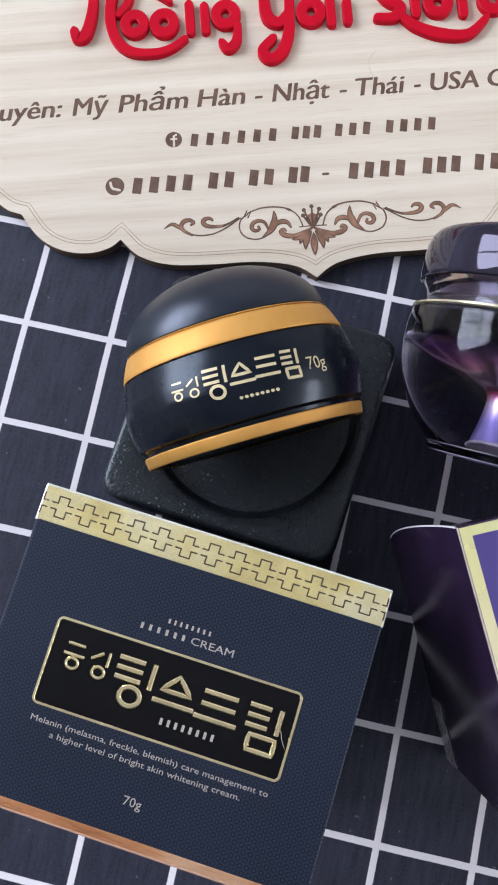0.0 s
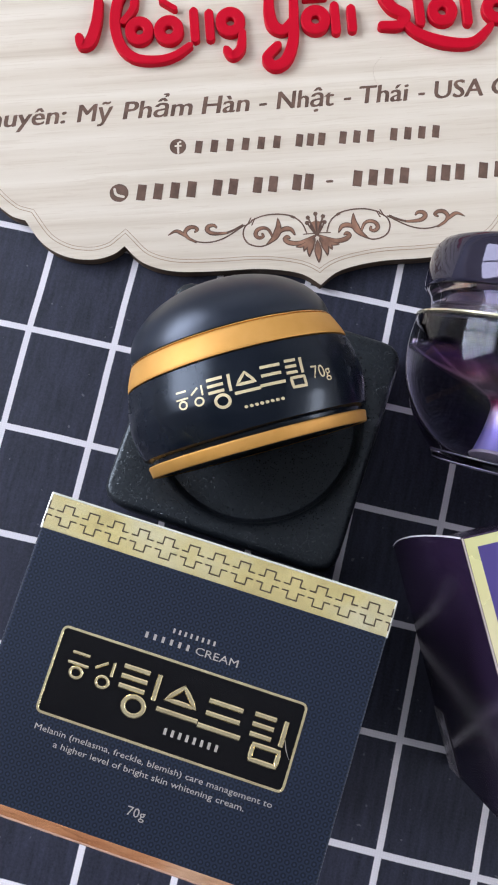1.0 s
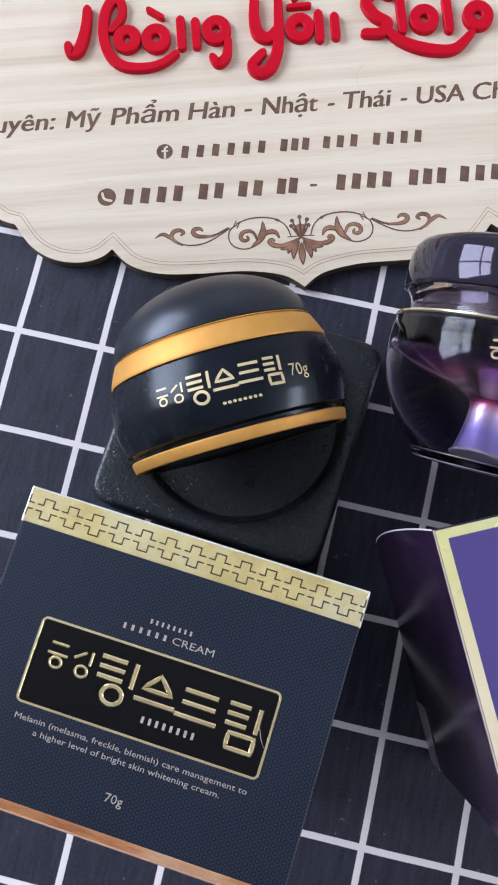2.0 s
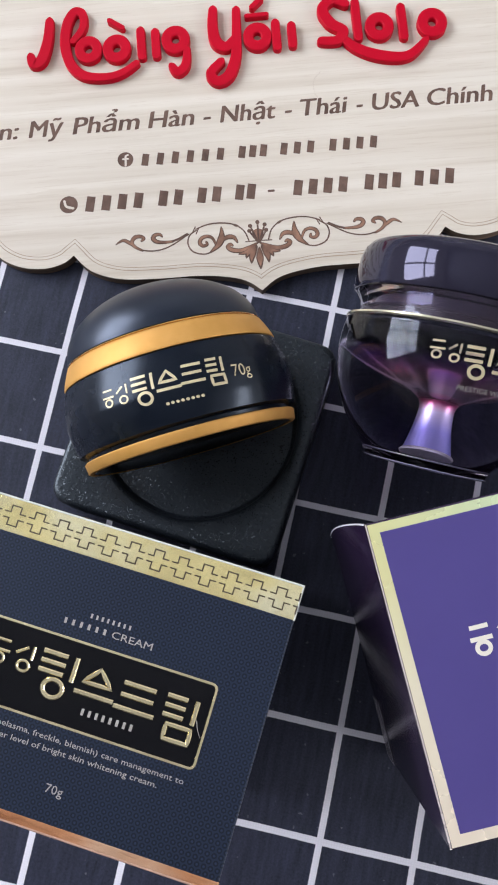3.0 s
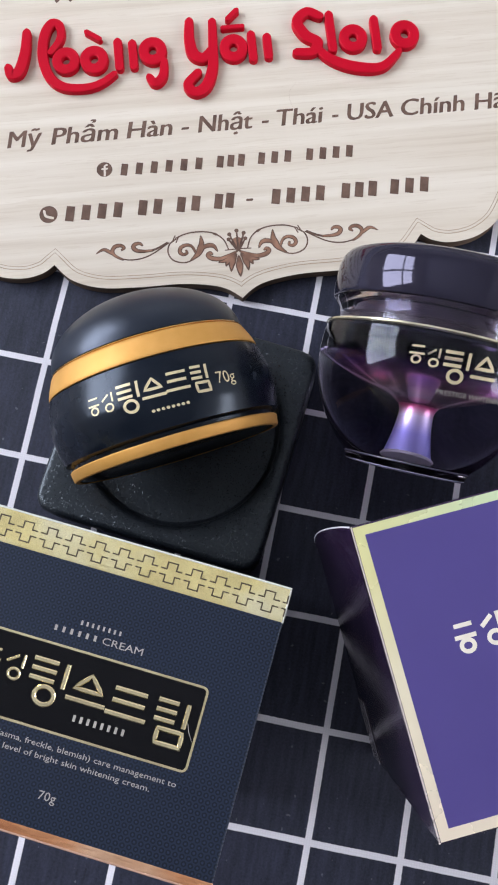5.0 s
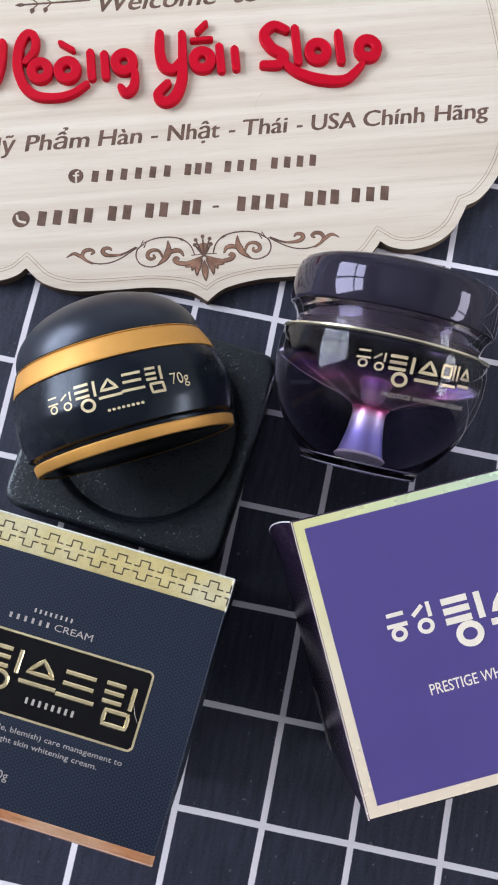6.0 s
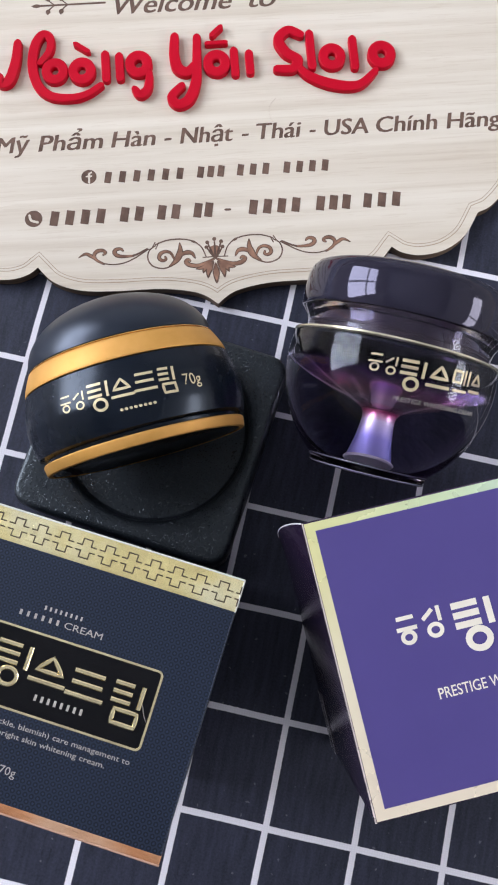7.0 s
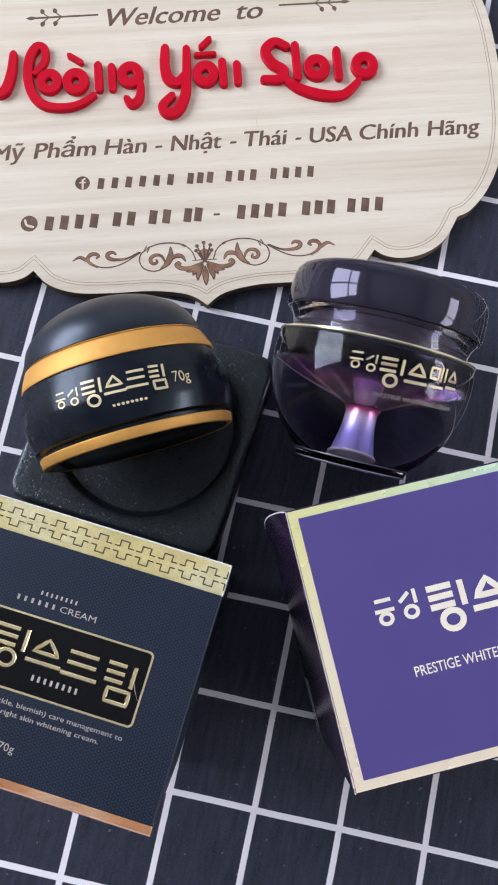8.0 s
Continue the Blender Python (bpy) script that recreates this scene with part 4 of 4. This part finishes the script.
# ---------------------------------------------------------------- jars
def axis_pose(place, az, el):
    """Local z along the axis, x on the upper side, y to the right of it."""
    a = Vector((math.cos(radians(el)) * math.sin(radians(az)), math.cos(radians(el)) * math.cos(radians(az)), math.sin(radians(el))))
    x = a.cross(Vector((0, 0, 1))).normalized()
    y = x.cross(a)
    return Matrix.Translation(place) @ Matrix((y, x, a)).transposed().to_4x4()


def wrap(bm, angle, s, radius, tilt=0.0, lift=0.03):
    """Lay flat lettering (mm along, up) on a turned body: angle in degrees at its origin, s its height on the axis."""
    for v in bm.verts:
        t, u = v.co.x / MM, v.co.y / MM
        along = s + u + t * tilt
        r = radius(along)
        a = radians(angle) + t / r
        r += lift + v.co.z / MM
        v.co = Vector((r * math.cos(a) * MM, r * math.sin(a) * MM, along * MM))
    return bm


def black_radius(s):
    return float(np.interp(s, (-3.0, 0, 3.5, 7.2, 11, 14.5, 18.1), (31.7, 32.5, 33.2, 33.55, 33.2, 32.5, 31.6)))


jar = thing("cream_jar", axis_pose((-0.0647, 0.0104, 0.0421), -28.0, 6.3), "black domed jar with satin gold rings lying in a tray", "jar", "cream jars")
part("jar_base", lathe([(0, -5.2), (26.0, -5.2), (27.2, -6.0), (29.6, -6.0), (29.8, -4.0), (0, -4.0)]), GLOSS_BLACK, jar, "recessed black plastic base", smooth=True)
part("base_ring", lathe([(29.4, -6.26), (30.7, -6.2), (30.95, -5.9), (31.35, -3.4), (31.1, -3.06), (29.4, -3.0)]), GOLD, jar, "satin gold base ring", smooth=True)
part("jar_body", lathe([(29.6, -3.3), (29.8, -1.9), (31.0, -1.7)] + [(black_radius(s), s) for s in np.linspace(-1.2, 17.6, 26)] + [(31.0, 18.0), (29.0, 18.1)]), SOFT_BLACK, jar, "soft black jar body", smooth=True)
part("collar_ring", lathe([(29.0, 18.1), (31.45, 18.15), (31.55, 18.5)] + [(31.55 - 2.5 * ((s - 18.5) / 6.1) ** 1.25, s) for s in np.linspace(19.0, 24.3, 9)] + [(28.75, 24.52), (27.0, 24.55)]), GOLD, jar, "satin gold collar ring", smooth=True)
part("collar_bead", lathe([(28.3, 24.55), (28.95, 24.6), (29.1, 24.78), (28.95, 24.98), (28.3, 25.0)]), BRIGHT_GOLD, jar, "polished gold bead over the collar", smooth=True)
part("dome_lid", lathe([(27.0, 24.9), (28.3, 25.05), (28.75, 25.3)] + [(28.75 * math.cos(radians(a)), 25.3 + 17.4 * math.sin(radians(a))) for a in range(4, 90, 4)] + [(0, 42.7)]), SATIN_BLACK, jar, "soft black domed lid", smooth=True)

def jar_marks(parent, spec, angle, s, tilt, radius, stroke, mat, label):
    for kind, x, y, w, h, k in spec:
        for name, bm in mark_pieces(kind, x * MM, y * MM, w * MM, h * MM, stroke * k * MM, 0.0, 0.05 * MM):
            part(name, wrap(bm, angle, s, radius, tilt), mat, parent, label)


jar_marks(jar, (("small", 0.0, 0.4, 3.6, 4.6, 0.6), ("small_b", 4.1, 0.2, 4.0, 4.8, 0.6), ("big", 8.6, -1.6, 7.0, 7.6, 1.0), ("wedge", 15.4, -0.2, 6.4, 6.0, 1.0),
                ("comb", 21.8, 0.2, 6.4, 5.8, 1.0), ("frame", 28.6, -0.8, 5.4, 7.2, 1.0)), -32.0, 7.2, -0.035, black_radius, 0.75, PRINT_GOLD, "pale gold printed mark")
for k in range(8):
    part("mark_bar", wrap(bars_bm([0.95 * MM], (16.6 + 1.3 * k) * MM, -2.9 * MM, 0.8 * MM, MM, 0, 0.05 * MM), -32.0, 7.2, black_radius, -0.03), PRINT_GOLD, jar, "small pale gold bar")
part("lettering", wrap(text_bm("70g", 5.8 * MM, 3.2 * MM, 0, 0, 0.03 * MM), 29.5, 6.6, black_radius, -0.035), PRINT_GOLD, jar, "pale gold lettering")

VJ = axis_pose((0.0077, 0.0551, 0.0349), 1.5, 12.2)
vjar = thing("cream_jar", VJ, "violet glass jar with smoky mirror lid lying on cloth", "jar", "cream jars")
OUTER = [(18.0, -40.2), (19.2, -38.6), (19.8, -37.2), (21.6, -35.4), (24.6, -32.2), (27.9, -27.6), (30.8, -21.6), (32.6, -16.0), (33.5, -10.0), (33.6, -4.0), (33.1, -0.8), (32.8, -0.2)]


def violet_radius(s):
    return float(np.interp(s, [z for r, z in OUTER], [r for r, z in OUTER]))


fine_s = np.linspace(-37.2, -0.8, 110)
cubic = np.polyfit([z for r, z in OUTER[2:11]], [r for r, z in OUTER[2:11]], 4)
outer = [(0, -39.4), (15.5, -39.6), (17.4, -40.3), (18.6, -39.8), (19.3, -38.4)] + [(float(np.polyval(cubic, s)), float(s)) for s in fine_s] + [(32.9, -0.2), (30.5, 0.0), (30.0, -0.6)]
body = part("glass_body", lathe(outer[:-1] + [(28.0, -0.15), (0, -0.15)], 224), GLASS, vjar, "thick violet glass jar body", smooth=True)
cup = smooth_line([(26.2, -1.2), (25.6, -3.6), (22.4, -7.0), (17.0, -10.4), (11.0, -13.2), (6.6, -15.0), (4.4, -16.2), (3.7, -17.6), (3.7, -19.6), (4.1, -23.0), (4.8, -26.6), (5.3, -28.9)], 24)
part("inner_cup", lathe([(0, -1.0)] + [(p.x, p.y) for p in cup] + [(0, -29.0)], 160), INNER, vjar, "mirror inner cup with its reflected glow in the colour", smooth=True)
part("cup_foot", lathe([(0, -29.05), (5.6, -29.05), (5.9, -29.4), (5.6, -29.9), (0, -30.1)], 96), LILAC, vjar, "pale lilac foot of the cup", smooth=True)
# Two thin rings added for the highlights along the glass foot's edges.
part("foot_glint", lathe([(18.3, -40.2), (18.7, -40.1), (19.0, -39.8), (18.9, -39.6)], 96), EDGE_GLINT, vjar, "pale ring for the glint round the foot", smooth=True)
part("base_glint", lathe([(19.2, -37.6), (19.75, -37.45), (19.8, -37.2), (19.4, -37.1)], 96), EDGE_GLINT, vjar, "pale ring for the glint over the foot", smooth=True)
part("rim_ring", lathe([(29.5, -0.1), (33.0, -0.1), (33.45, 0.25), (33.3, 0.8), (29.5, 0.9)], 112), RIM, vjar, "pale gold rim ring", smooth=True)
part("lid_skirt", lathe([(27.5, 0.95), (29.6, 1.0), (29.8, 3.0), (30.4, 5.6), (31.9, 7.6), (32.2, 8.25), (27.5, 8.25), (26.8, 4.5)], 160), GLASS, vjar, "translucent dark violet lid skirt", smooth=True)
part("lid_plug", lathe([(0, 1.0), (25.6, 1.0), (25.8, 3.6), (26.3, 3.7), (26.3, 4.7), (25.8, 4.8), (25.8, 8.2), (0, 8.2)], 96), PLUG, vjar, "dark inner lid plug", smooth=True)
part("lid_top", lathe([(26.2, 8.3), (32.2, 8.32), (32.8, 8.6), (33.2, 9.6), (33.3, 14.0), (33.1, 18.2), (32.5, 20.7), (31.3, 22.4), (29.0, 23.4), (25.6, 23.8), (0, 24.1)], 160), LID, vjar, "smoky violet mirrored lid", smooth=True)
jar_marks(vjar, (("small", 0.0, 0.6, 4.2, 5.0, 0.6), ("small_b", 4.6, 0.2, 4.0, 5.0, 0.6), ("big", 9.0, -3.2, 8.4, 8.4, 1.0), ("wedge", 17.4, -2.2, 7.6, 7.4, 1.0),
                 ("pane", 25.2, -2.2, 7.0, 7.6, 0.8), ("wedge", 32.4, -1.4, 5.0, 6.6, 0.9)), -18.0, -10.6, 0.055, violet_radius, 0.9, PRINT_GOLD, "pale gold printed mark")
part("lettering", wrap(text_bm("PRESTIGE WHITENING CREAM", 28.0 * MM, 1.3 * MM, 0, 0.0, 0.03 * MM), -2.0, -17.0, violet_radius, 0.05), PRINT_SILVER, vjar, "fine pale lettering")

# a stray hair on the sign
bm = bmesh.new()
ribbon(bm, [p * MM for p in smooth_line([(27.5, 82.5), (24.6, 79.0), (24.4, 74.5), (26.0, 71.0)], 8)], 0.05 * MM, 0.0, 0.05 * MM, taper=0.5)
fibre = tagged(new("fibre", mesh_of("fibre", bm, HAIR)), "thin pale brown hair lying on the plywood sign", "fibre")
fibre.matrix_world = pose(-0.0555, 0.0698, SIGN_T, 0, 0, 16.2)
